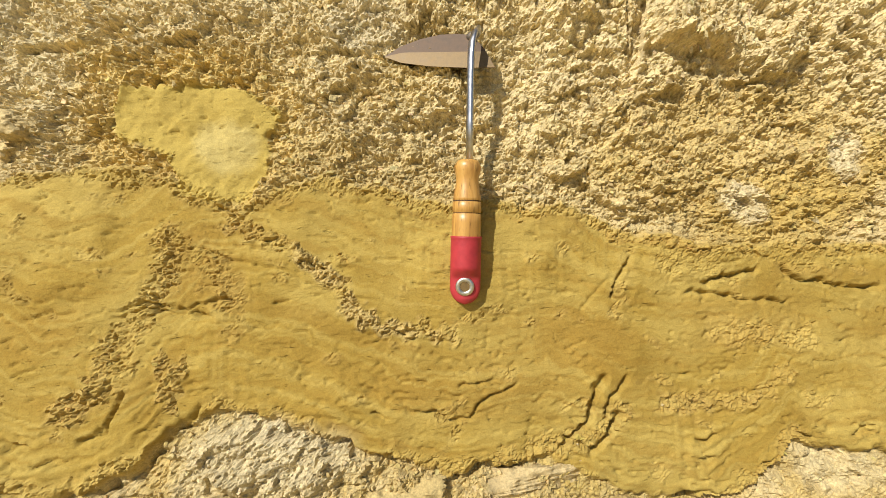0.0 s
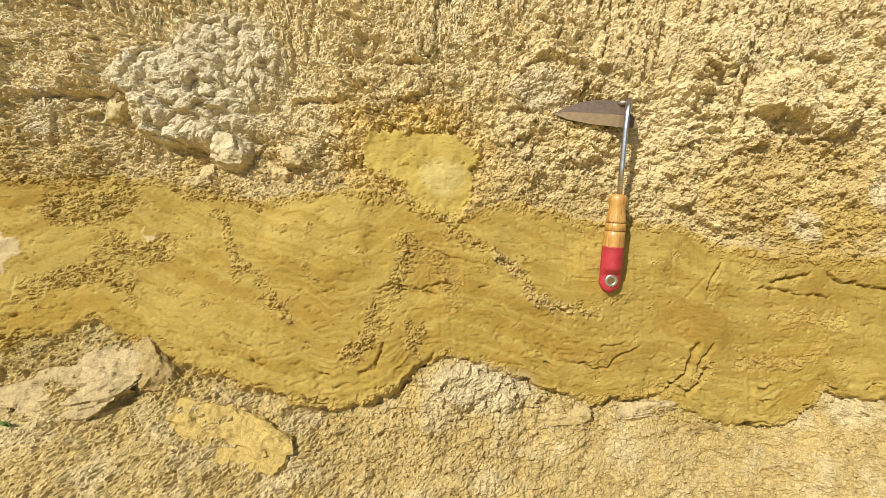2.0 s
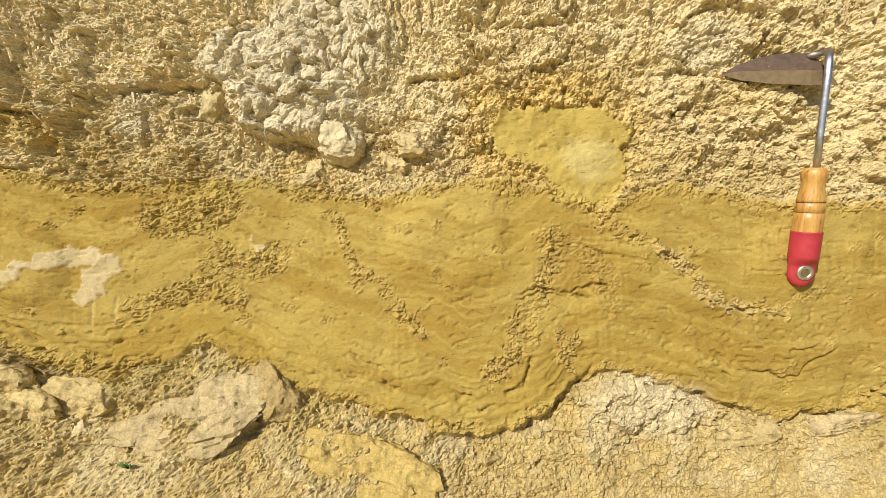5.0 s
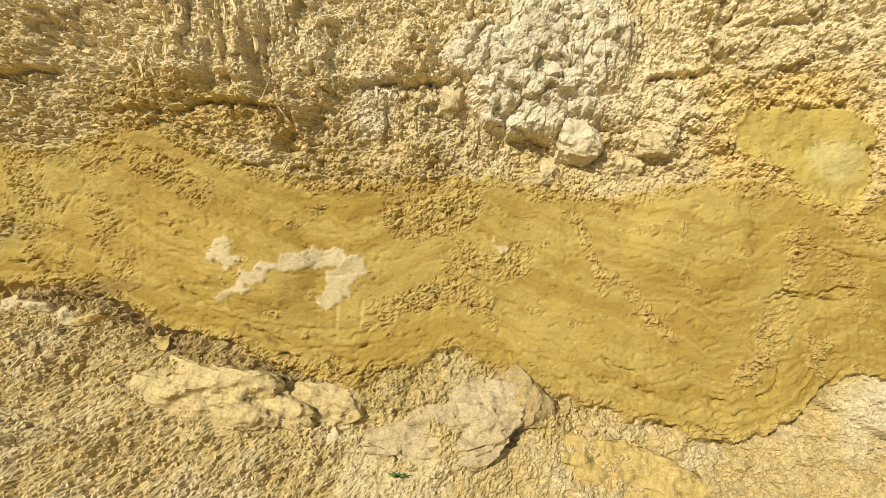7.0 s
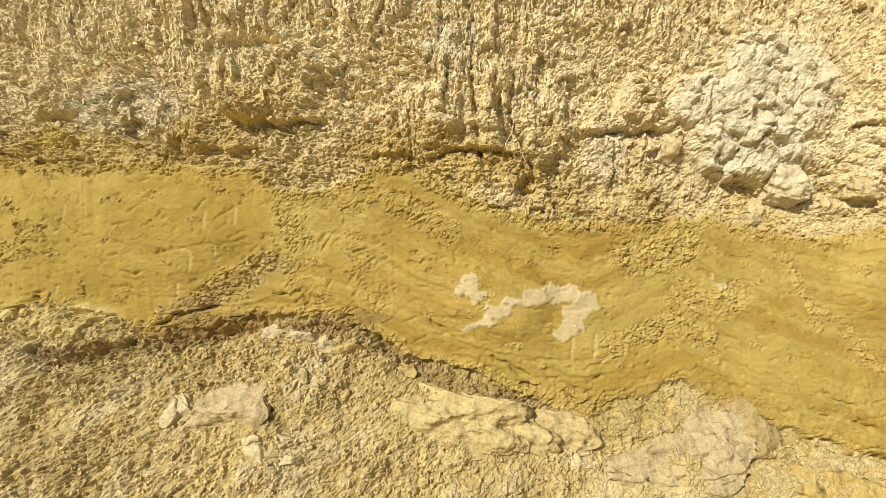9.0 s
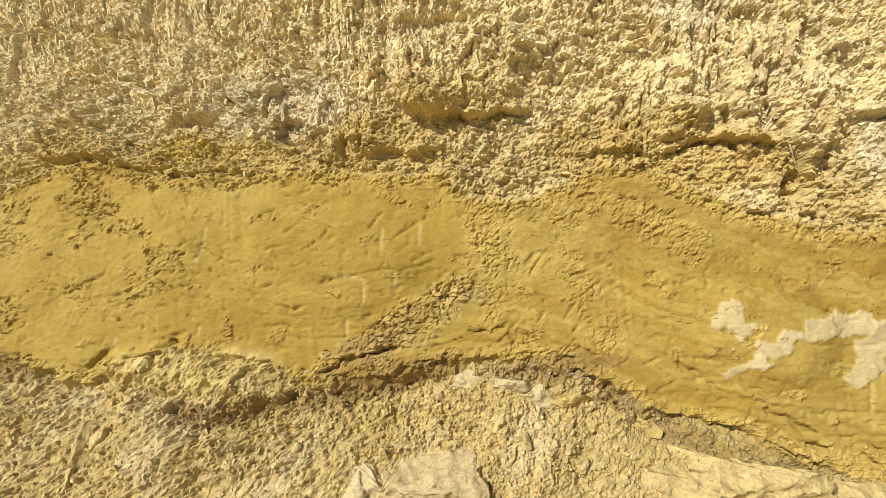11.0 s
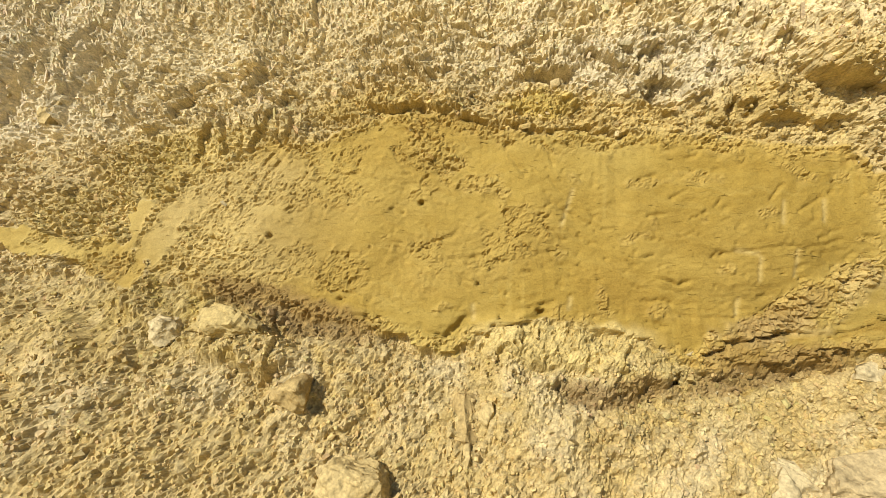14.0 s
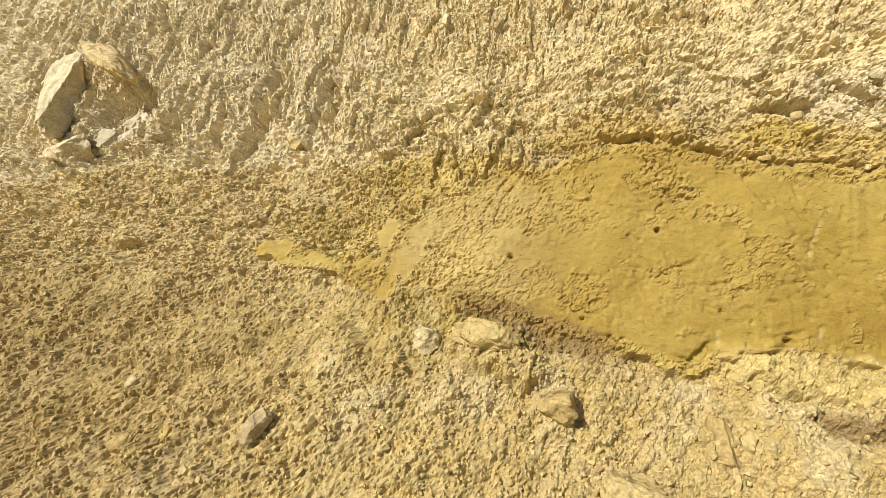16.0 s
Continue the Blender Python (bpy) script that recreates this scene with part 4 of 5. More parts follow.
def worn(name, colour, rough, metal, scale, spread=0.5, spec=0.5):
    m, t, b = shader(name, rough, metal, spec)
    pos = t.nodes.new("ShaderNodeTexCoord")
    n = node(t, "ShaderNodeTexNoise", Scale=scale, Detail=6.0, Roughness=0.65)
    t.links.new(pos.outputs["Object"], n.inputs[0])
    t.links.new(ramp(t, n.outputs[0], [(0.3, [c * (1 - spread) for c in colour]), (0.6, colour), (0.8, [min(0.9, c * (1 + spread * 0.5)) for c in colour])]), b.inputs["Base Color"])
    r = node(t, "ShaderNodeMapRange")
    r.inputs["To Min"].default_value, r.inputs["To Max"].default_value = rough * 0.7, min(1, rough * 1.4)
    t.links.new(n.outputs[0], r.inputs[0])
    t.links.new(r.outputs[0], b.inputs["Roughness"])
    bp = node(t, "ShaderNodeBump", Strength=0.2, Distance=0.0006)
    t.links.new(n.outputs[0], bp.inputs["Height"])
    t.links.new(bp.outputs[0], b.inputs["Normal"])
    return m


WOOD = wood()
RED = worn("red_rubber", (0.42, 0.035, 0.045), 0.5, 0, 90, 0.25, 0.4)
STEEL = worn("dull_steel", (0.55, 0.55, 0.56), 0.3, 1.0, 220, 0.25)
BLADE_DARK = worn("scaled_steel", (0.13, 0.085, 0.055), 0.6, 0.3, 120, 0.5)
BLADE_EDGE = worn("ground_steel", (0.21, 0.145, 0.07), 0.55, 0.4, 160, 0.35)
RIVET = worn("eyelet_metal", (0.62, 0.60, 0.52), 0.35, 0.9, 300, 0.3)
DARK = worn("groove", (0.09, 0.045, 0.02), 0.8, 0, 200, 0.3)

hoe = tagged(new("hand_hoe"), "hand hoe with wooden handle and red grip, hung on the cliff", "hand hoe")
HOE_FOOT, HOE_HEAD = Vector((-0.0075, 0.3575, 1.131)), Vector((0.0, 0.3695, 1.395))
axis = (HOE_HEAD - HOE_FOOT).normalized()
hoe.matrix_world = Matrix.Translation(HOE_FOOT) @ axis.to_track_quat("Z", "Y").to_matrix().to_4x4()
hoe_in = hoe.matrix_world.inverted()
spin = hoe_in.to_3x3() @ Vector((0, -1, 0))
turned = Matrix.Rotation(math.atan2(spin.y, spin.x) + math.pi / 2, 4, "Z")
# turned wooden handle, with two cut rings
grooves = []
prof = [(0.0080, 0.1500), (0.0105, 0.1494), (0.0128, 0.1462), (0.0138, 0.1425), (0.0133, 0.1385), (0.0121, 0.1330), (0.0117, 0.1285), (0.0122, 0.1235),
        (0.0134, 0.1175), (0.0143, 0.1110), (0.0147, 0.1086), (0.0138, 0.1080), (0.0138, 0.1074), (0.0148, 0.1068), (0.0150, 0.0962), (0.0141, 0.0956),
        (0.0141, 0.0950), (0.0151, 0.0944), (0.0152, 0.0860), (0.0151, 0.0720), (0.0149, 0.0600)]
bm = lathe(prof[::-1])
bm.transform(turned)
part("handle", bm, WOOD, hoe, "varnished light-brown turned wood")
for h in (0.1077, 0.0953):
    bm = lathe([(0.0143, h - 0.0006), (0.0143, h + 0.0006)])
    part("ring", bm, DARK, hoe, "dark cut ring")
# red sleeve: round above, pinched flat and rounded at its end
bm = bmesh.new()
levels, sides = 46, 48
rings = []
for k in range(levels):
    h = 0.0715 * k / (levels - 1)
    half = 0.0160 if h > 0.018 else 0.0160 * math.sqrt(max(1 - ((0.018 - h) / 0.018) ** 2, 0.004))
    pinch = float(step(0.040, 0.026, np.array(h)))
    depth = (0.0160 * (1 - pinch) + 0.0072 * pinch) * (1 if h > 0.006 else 0.55 + 0.45 * h / 0.006)
    depth = min(depth, max(half, 0.003))
    rim = 1 + 0.03 * math.exp(-((h - 0.0705) / 0.0012) ** 2)
    rings.append([bm.verts.new((half * rim * math.cos(a), depth * rim * math.sin(a) * (0.92 + 0.08 * abs(math.sin(a))), h)) for a in (2 * math.pi * n / sides for n in range(sides))])
for a, b in zip(rings, rings[1:]):
    for n in range(sides):
        bm.faces.new((a[n], a[(n + 1) % sides], b[(n + 1) % sides], b[n]))
bm.faces.new(rings[0][::-1])
bm.faces.new(rings[-1])
bm.transform(turned)
part("grip", bm, RED, hoe, "matt red rubber sleeve")
# eyelet; a dark disc carries the shade of its hole as colour
bm = bmesh.new()
seg, tube_n = 40, 12
torus = [[bm.verts.new(((0.0073 + 0.0024 * math.cos(b)) * math.cos(a), -0.0074 + 0.0016 * math.sin(b), 0.0195 + (0.0073 + 0.0024 * math.cos(b)) * math.sin(a)))
          for b in (2 * math.pi * j / tube_n for j in range(tube_n))] for a in (2 * math.pi * i / seg for i in range(seg))]
for i in range(seg):
    for j in range(tube_n):
        bm.faces.new((torus[i][j], torus[(i + 1) % seg][j], torus[(i + 1) % seg][(j + 1) % tube_n], torus[i][(j + 1) % tube_n]))
bmesh.ops.recalc_face_normals(bm, faces=bm.faces)
bm.transform(turned)
eyelet = part("eyelet", bm, RIVET, hoe, "pale metal eyelet")
bm = bmesh.new()
bmesh.ops.create_circle(bm, cap_ends=True, segments=32, radius=0.0056, matrix=pose(0, -0.0078, 0.0195, 90, 0, 0))
bm.transform(turned)
part("opening_disc", bm, worn("painted_hole_shade", (0.16, 0.10, 0.03), 0.9, 0, 300, 0.4), eyelet, "dark disc standing for the shaded opening of the eyelet")
# flat steel shank, bent back to the blade
local = [hoe_in @ Vector(p) for p in ((-0.0015, 0.3645, 1.276), (-0.001, 0.367, 1.32), (0.0, 0.3693, 1.37), (0.0008, 0.3705, 1.388), (0.002, 0.3735, 1.402),
                                      (0.0045, 0.379, 1.413), (0.0075, 0.387, 1.4195), (0.0085, 0.396, 1.4205), (0.005, 0.4005, 1.4185))]
part("shank", tube(local, [(0.0038, 0.0026)] * 4 + [(0.0040, 0.0026)] * 3 + [(0.0044, 0.0022)] * 2), STEEL, hoe, "bright flat steel shank")


def plate(rim, inner_y, thick):
    """A thin plate from its outline (x, z, y)."""
    bm = bmesh.new()
    a = [bm.verts.new(hoe_in @ Vector((x, y, z))) for x, z, y in rim]
    b = [bm.verts.new(hoe_in @ Vector((x, y + thick, z))) for x, z, y in rim]
    bm.faces.new(a)
    bm.faces.new(b[::-1])
    for k in range(len(a)):
        bm.faces.new((a[k], b[k], b[(k + 1) % len(a)], a[(k + 1) % len(a)]))
    bmesh.ops.recalc_face_normals(bm, faces=bm.faces)
    bmesh.ops.triangulate(bm, faces=[f for f in bm.faces if len(f.verts) > 4])
    return bm


def blade_y(x, z):
    return 0.4035 - 0.115 * x * (x < 0) - 0.36 * (1.4195 - z)


upper = [(-0.0985, 1.4040), (-0.0794, 1.4148), (-0.0573, 1.4213), (-0.0353, 1.4244), (-0.0145, 1.4232), (-0.002, 1.4205), (0.0095, 1.4095), (0.0160, 1.3995), (-0.0020, 1.4003), (-0.0457, 1.4042), (-0.0772, 1.4068)]
lower = [(-0.0990, 1.4037), (-0.0772, 1.4066), (-0.0457, 1.4040), (-0.0020, 1.4001), (0.0161, 1.3993), (0.0255, 1.3800), (-0.0039, 1.3812), (-0.0454, 1.3868), (-0.0785, 1.3943)]
blade = part("blade", plate([(x, z, blade_y(x, z)) for x, z in upper], 0, 0.0022), BLADE_DARK, hoe, "dark scaled steel blade", smooth=False)
part("cutting_edge", plate([(x, z, blade_y(x, z) - 0.0004) for x, z in lower], 0, 0.0018), BLADE_EDGE, blade, "brown ground cutting edge", smooth=False)
bm = bmesh.new()
bmesh.ops.create_uvsphere(bm, u_segments=16, v_segments=10, radius=0.0052, matrix=Matrix.Translation(hoe_in @ Vector((0.001, 0.401, 1.418))) @ Matrix.Diagonal((1.5, 0.7, 0.9, 1)))
part("weld", bm, worn("weld_metal", (0.28, 0.24, 0.2), 0.5, 0.9, 400, 0.4), blade, "lumpy welded joint")


# ---- rocks ----
def stone_mesh(name, seed, detail, cuts, size, wobble=0.05, round_off=0.85, nearest=0.42):
    """A broken rock: a ball cut by planes and roughened, half sizes (across, out, up)."""
    rng = random.Random(seed)
    bm = bmesh.new()
    bmesh.ops.create_cube(bm, size=1.6)
    bmesh.ops.subdivide_edges(bm, edges=bm.edges, cuts={1: 1, 2: 2, 3: 6, 4: 13, 5: 22}[detail], use_grid_fill=True)
    for v in bm.verts:
        v.co = v.co.lerp(v.co.normalized(), 0.45)
    planes = []
    for _ in range(cuts):
        n = Vector((rng.gauss(0, 1), rng.gauss(0, 1), rng.gauss(0, 1))).normalized()
        planes.append((n, rng.uniform(nearest, round_off)))
    shift = Vector((rng.uniform(0, 50), rng.uniform(0, 50), rng.uniform(0, 50)))
    for v in bm.verts:
        for n, d in planes:
            over = v.co.dot(n) - d
            if over > 0:
                v.co -= n * over * 0.97
        p = v.co.copy()
        v.co += p.normalized() * wobble * 0.8 * (2.2 * noise.fractal(p * 1.6 + shift, 0.7, 2.0, 6) + 0.8 * noise.noise(p * 9 + shift))
        v.co.x, v.co.y, v.co.z = v.co.x * size[0], v.co.y * size[1], v.co.z * size[2]
    mesh = bpy.data.meshes.new(name)
    bm.to_mesh(mesh)
    bm.free()
    mesh.set_sharp_from_angle(angle=radians(24))
    return mesh


def rock_material(colour):
    key = "rock_%03d_%03d_%03d" % tuple(int(c * 255) for c in colour)
    return bpy.data.materials.get(key) or earth(key, "stony", 430, 0.85, 0.26, "", colour)


def rock(name, x, z, size, colour, label, seed, turn=(0, 0, 0), sink=0.35, cuts=12, detail=4, wobble=0.05, group="", nearest=0.42):
    """A rock half bedded in the slope at (x, z); turn: degrees about across, out, up."""
    size = [size[0] * 1.5, size[1] * 1.5, size[2] * 1.55]
    mesh = stone_mesh(name, seed, detail, cuts, size, wobble * 1.5, max(0.85, nearest + 0.2), nearest)
    mesh.materials.append(rock_material(colour))
    mesh.polygons.foreach_set("use_smooth", np.full(len(mesh.polygons), detail > 3))
    ob = new(name, mesh)
    p, n = on_slope(np.array([x]), np.array([z]))
    out, across = Vector(n[0]), Vector((1, 0, 0))
    rise = across.cross(-out)
    frame_m = Matrix((across, -out, rise)).transposed().to_4x4()
    ob.matrix_world = Matrix.Translation(Vector(p[0]) - out * size[1] * (sink + 0.36)) @ frame_m @ Euler([radians(a) for a in turn]).to_matrix().to_4x4()
    return tagged(ob, label, "rock", group)


GREYISH, PALE_R, YEL_R, TAN_R, WHITE_R = (0.475, 0.37, 0.19), (0.49, 0.375, 0.165), (0.48, 0.35, 0.125), (0.43, 0.315, 0.13), (0.56, 0.455, 0.245)
rock("boulder", -0.765, 1.01, (0.088, 0.046, 0.040), GREYISH, "greyish angular boulder bedded in the rubble", 3, (0, -14, 10), 0.25, 14, 5, 0.07)
rock("boulder", -0.69, 1.035, (0.052, 0.034, 0.040), TAN_R, "brownish flat-faced block bedded under the ochre band", 8, (10, 32, 0), 0.35, 9, 5, 0.04)
rock("slab", -0.59, 0.964, (0.098, 0.034, 0.040), (0.48, 0.35, 0.115), "yellowish broken slab with a pointed end", 22, (0, 8, 4), 0.40, 12, 5, 0.05)
rock("boulder", -1.05, 1.06, (0.125, 0.040, 0.042), PALE_R, "pale flat boulder with a ledge under it", 5, (0, 12, 0), 0.2, 13, 5, 0.06)
rock("boulder", -0.935, 1.027, (0.052, 0.038, 0.038), PALE_R, "pale yellow rounded block in the rubble", 31, (0, -10, 0), 0.3, 11, 4, 0.05)
rock("boulder", -1.342, 1.080, (0.044, 0.026, 0.027), GREYISH, "large pale grey angular rock on the gravel", 14, (0, -28, 14), -0.12, 10, 5, 0.04)
rock("slab", -1.402, 1.078, (0.034, 0.014, 0.014), WHITE_R, "whitish crusted slab beside a grey rock", 15, (0, 24, 0), 0.05, 11, 5, 0.06)
rock("boulder", -1.17, 1.128, (0.056, 0.026, 0.024), YEL_R, "pale yellow block under the ochre band", 17, (0, 6, 0), 0.85, 11, 4, 0.06)
rock("slab", 0.035, 0.937, (0.080, 0.030, 0.019), GREYISH, "grey-pink slab jutting from the pale bed", 41, (0, -8, 0), 0.2, 10, 5, 0.05)
rock("slab", 0.125, 0.922, (0.055, 0.024, 0.018), TAN_R, "brownish slab jutting from the pale bed", 43, (0, 10, 0), 0.3, 10, 4, 0.05)
rock("slab", -0.088, 0.947, (0.050, 0.018, 0.014), PALE_R, "pale slab with a crack beneath", 44, (0, -3, 0), 0.35, 10, 4, 0.05)
rock("boulder", 0.40, 0.945, (0.075, 0.03, 0.04), PALE_R, "pale broken block at the cliff foot", 45, (0, -25, 0), 0.45, 12, 4, 0.06)
rock("boulder", -1.771, 1.090, (0.024, 0.020, 0.018), PALE_R, "pale rounded rock lying on the gravel", 51, (0, 14, 0), -0.25, 11, 5, 0.04, "", 0.6)
rock("boulder", -1.842, 1.153, (0.021, 0.016, 0.012), TAN_R, "tan wedge-shaped rock with a shaded end", 52, (0, 20, -30), -0.15, 7, 4, 0.03)
rock("rock", -2.118, 1.124, (0.0075, 0.006, 0.013), (0.47, 0.365, 0.195), "leaf-shaped grey-tan rock standing in gravel", 53, (-10, 38, -25), -0.9, 8, 4, 0.02)
rock("rock", -2.245, 1.108, (0.008, 0.008, 0.010), TAN_R, "small tan upright rock on gravel", 54, (0, 12, 20), -0.3, 7, 3, 0.03)
rock("rock", -2.211, 1.112, (0.0065, 0.006, 0.007), YEL_R, "small yellowish rock on gravel", 55, (0, -10, 0), -0.3, 8, 3, 0.03)
rock("rock", -2.278, 1.146, (0.0055, 0.005, 0.006), WHITE_R, "small white stone on gravel", 56, (0, -25, 0), -0.3, 8, 3, 0.03)
rock("rock", -1.984, 1.203, (0.016, 0.013, 0.014), WHITE_R, "white broken rock at the end of the ochre band", 57, (0, -30, 0), 0.0, 10, 4, 0.05)
rock("rock", -1.925, 1.196, (0.036, 0.018, 0.016), (0.51, 0.39, 0.16), "pale cracked block under the ochre band", 58, (0, 14, 0), 0.1, 11, 4, 0.06)
rock("rock", -1.745, 1.168, (0.036, 0.018, 0.016), PALE_R, "pale cracked block under the ochre band", 59, (0, 30, 0), 0.4, 10, 4, 0.06)
rock("rock", -1.689, 1.131, (0.013, 0.013, 0.017), TAN_R, "tan upright stone standing in gravel", 60, (0, 8, 10), 0.15, 8, 3, 0.04)
rock("rock", -1.671, 1.132, (0.007, 0.008, 0.011), PALE_R, "small pale stone standing in gravel", 61, (0, -12, 0), 0.15, 8, 3, 0.04)
for k, (x, z, a, b, turn) in enumerate(((-1.686, 1.106, 0.0055, 0.019, 12), (-1.700, 1.110, 0.005, 0.017, -4), (-1.248, 1.116, 0.006, 0.017, -14), (-1.262, 1.104, 0.006, 0.016, 35), (-1.275, 1.098, 0.006, 0.013, 40),
                                        (-1.213, 1.108, 0.015, 0.011, -30), (-1.195, 1.094, 0.006, 0.013, 30), (-1.735, 1.092, 0.005, 0.016, -20), (-1.64, 1.105, 0.006, 0.010, 25), (-1.60, 1.118, 0.010, 0.008, 0))):
    rock("shard", x, z, (a * 0.65, 0.004, b * 0.45), PALE_R, "pale elongated stone shard lying on gravel", 70 + k, (0, turn, 0), 0.1, 8, 3, 0.03, "shards on the gravel")
for k, (x, z, a, b) in enumerate(((-1.304, 1.164, 0.020, 0.008), (-1.268, 1.160, 0.019, 0.008), (-1.235, 1.152, 0.022, 0.010), (-1.20, 1.147, 0.018, 0.009), (-1.345, 1.163, 0.014, 0.006))):
    rock("ledge_stone", x, z, (a, 0.012, b), WHITE_R if k < 3 else YEL_R, "pale flat stone in a row under the ochre band", 90 + k, (0, 4, 0), 0.15, 9, 3, 0.04, "flat stones under the ochre band")
for k, (x, z, a) in enumerate(((-1.288, 1.046, 0.012), (-1.262, 1.055, 0.012), (-1.300, 1.055, 0.009), (-1.245, 1.038, 0.009), (-0.905, 1.003, 0.010), (-0.89, 1.008, 0.007), (-1.39, 1.088, 0.012), (-1.41, 1.078, 0.012))):
    rock("rock", x, z, (a * 1.3, 0.008, a * 0.7), WHITE_R, "white crusty stone beside a larger rock", 110 + k, (0, 20 - 11 * k, 0), 0.2, 9, 3, 0.05, "white stones in the rubble")
# nodules in the upper bed
rock("nodule", -0.601, 1.333, (0.024, 0.022, 0.022), (0.62, 0.52, 0.31), "pale rounded nodule stuck in the crumbling bed", 130, (0, 10, 0), -0.55, 12, 4, 0.05, "", 0.72)
rock("nodule", -0.772, 1.396, (0.017, 0.016, 0.018), (0.57, 0.46, 0.23), "tan round nodule stuck in the crumbling bed", 131, (0, 0, 0), 0.1, 14, 4, 0.04, "", 0.72)
rock("nodule", -0.536, 1.306, (0.020, 0.014, 0.016), (0.55, 0.43, 0.21), "tan lumpy nodule in the crumbling bed", 132, (0, 20, 0), 0.0, 10, 4, 0.06, "", 0.66)
rock("nodule", -0.506, 1.328, (0.017, 0.014, 0.012), (0.56, 0.44, 0.22), "tan lumpy nodule in the crumbling bed", 133, (0, 5, 0), 0.0, 10, 4, 0.06, "", 0.66)
rock("nodule", -0.655, 1.300, (0.022, 0.012, 0.014), (0.56, 0.44, 0.22), "tan flat nodule in the crumbling bed", 134, (0, -15, 0), 0.1, 10, 4, 0.06, "", 0.66)
rock("rock", -1.983, 1.480, (0.016, 0.012, 0.006), PALE_R, "thin pale chip stone jutting from the cliff", 140, (0, -4, 0), -0.2, 8, 3, 0.03)
rock("rock", -2.018, 1.458, (0.022, 0.016, 0.009), PALE_R, "pale chip stone jutting from the cliff", 141, (0, 12, 0), 0.0, 8, 3, 0.04)
rock("rock", -2.205, 1.422, (0.015, 0.011, 0.014), PALE_R, "pale rock at the foot of an earth column", 142, (0, 20, 0), 0.2, 8, 4, 0.04)
# leaning slabs round a small hollow
rock("slab", -2.588, 1.492, (0.021, 0.016, 0.066), (0.62, 0.53, 0.33), "pale upright slab beside a small hollow", 150, (0, -24, -12), -0.9, 9, 5, 0.03)
rock("slab", -2.532, 1.400, (0.030, 0.020, 0.026), (0.61, 0.51, 0.31), "pale block under an upright slab", 151, (0, 10, -8), -0.5, 10, 5, 0.04)
rock("slab", -2.518, 1.530, (0.070, 0.016, 0.014), (0.62, 0.47, 0.23), "tan slab leaning over a small hollow", 152, (0, 34, -6), -1.2, 8, 5, 0.03)
rock("slab", -2.478, 1.462, (0.030, 0.010, 0.010), (0.56, 0.48, 0.33), "grey flat stone lying in a small hollow", 153, (0, 40, 0), 0.0, 8, 4, 0.02)
rock("rock", -2.515, 1.425, (0.022, 0.012, 0.014), (0.55, 0.47, 0.32), "grey stone lying in a small hollow", 154, (0, 10, 0), 0.0, 8, 4, 0.03)
rock("rock", -2.460, 1.425, (0.024, 0.012, 0.013), (0.55, 0.47, 0.32), "grey stone lying in a small hollow", 155, (0, -10, 0), 0.0, 8, 4, 0.03)
rock("rock", -2.512, 1.468, (0.016, 0.010, 0.014), (0.56, 0.47, 0.32), "grey stone lying in a small hollow", 156, (0, 20, 0), 0.0, 8, 4, 0.03)


# ---- a dry root and a sprig ----
def on_face(x, z, lift):
    p, n = on_slope(np.array([x]), np.array([z]))
    return Vector(p[0]) + Vector(n[0]) * lift


root = tagged(new("root"), "thin pale dry root hanging on the crumbling bed", "root")
root.location = on_face(-0.985, 1.44, 0.0)
way = [(-0.988, 1.452), (-0.984, 1.435), (-0.987, 1.418), (-0.979, 1.402), (-0.974, 1.386), (-0.965, 1.370), (-0.957, 1.356)]
part("stem", tube([on_face(x, z, 0.001) - root.location for x, z in way], [(0.0010, 0.0010), (0.0012, 0.0012), (0.0011, 0.0011), (0.0010, 0.0010), (0.0009, 0.0009), (0.0007, 0.0007), (0.0004, 0.0004)], 8), rock_material((0.74, 0.62, 0.40)), root)
part("rootlet", tube([on_face(x, z, 0.0035) - root.location for x, z in ((-0.986, 1.418), (-0.995, 1.404), (-0.999, 1.388), (-1.004, 1.375))], [(0.0006, 0.0006)] * 3 + [(0.0004, 0.0004)], 6), rock_material((0.74, 0.62, 0.40)), root)

LEAF = worn("leaf_green", (0.10, 0.17, 0.035), 0.55, 0, 300, 0.35, 0.3)
sprig = tagged(new("sprig"), "tiny green sprig growing out of the rubble", "plant")
sprig.location = on_face(-0.822, 0.966, 0.0)
for k in range(7):
    a = k * 0.9 - 2.4
    d = Vector((math.sin(a) * 0.011, -0.006, 0.008 + 0.006 * math.cos(a * 0.7)))
    side = d.cross(Vector((0, 1, 0))).normalized() * 0.0022
    bm = bmesh.new()
    pts = [bm.verts.new(v) for v in (Vector((0, 0, 0)), d * 0.5 + side, d, d * 0.5 - side)]
    back = [bm.verts.new(v.co + Vector((0, 0.0005, 0))) for v in pts]
    bm.faces.new(pts)
    bm.faces.new(back[::-1])
    for n in range(4):
        bm.faces.new((pts[n], back[n], back[(n + 1) % 4], pts[(n + 1) % 4]))
    part("leaf", bm, LEAF, sprig)


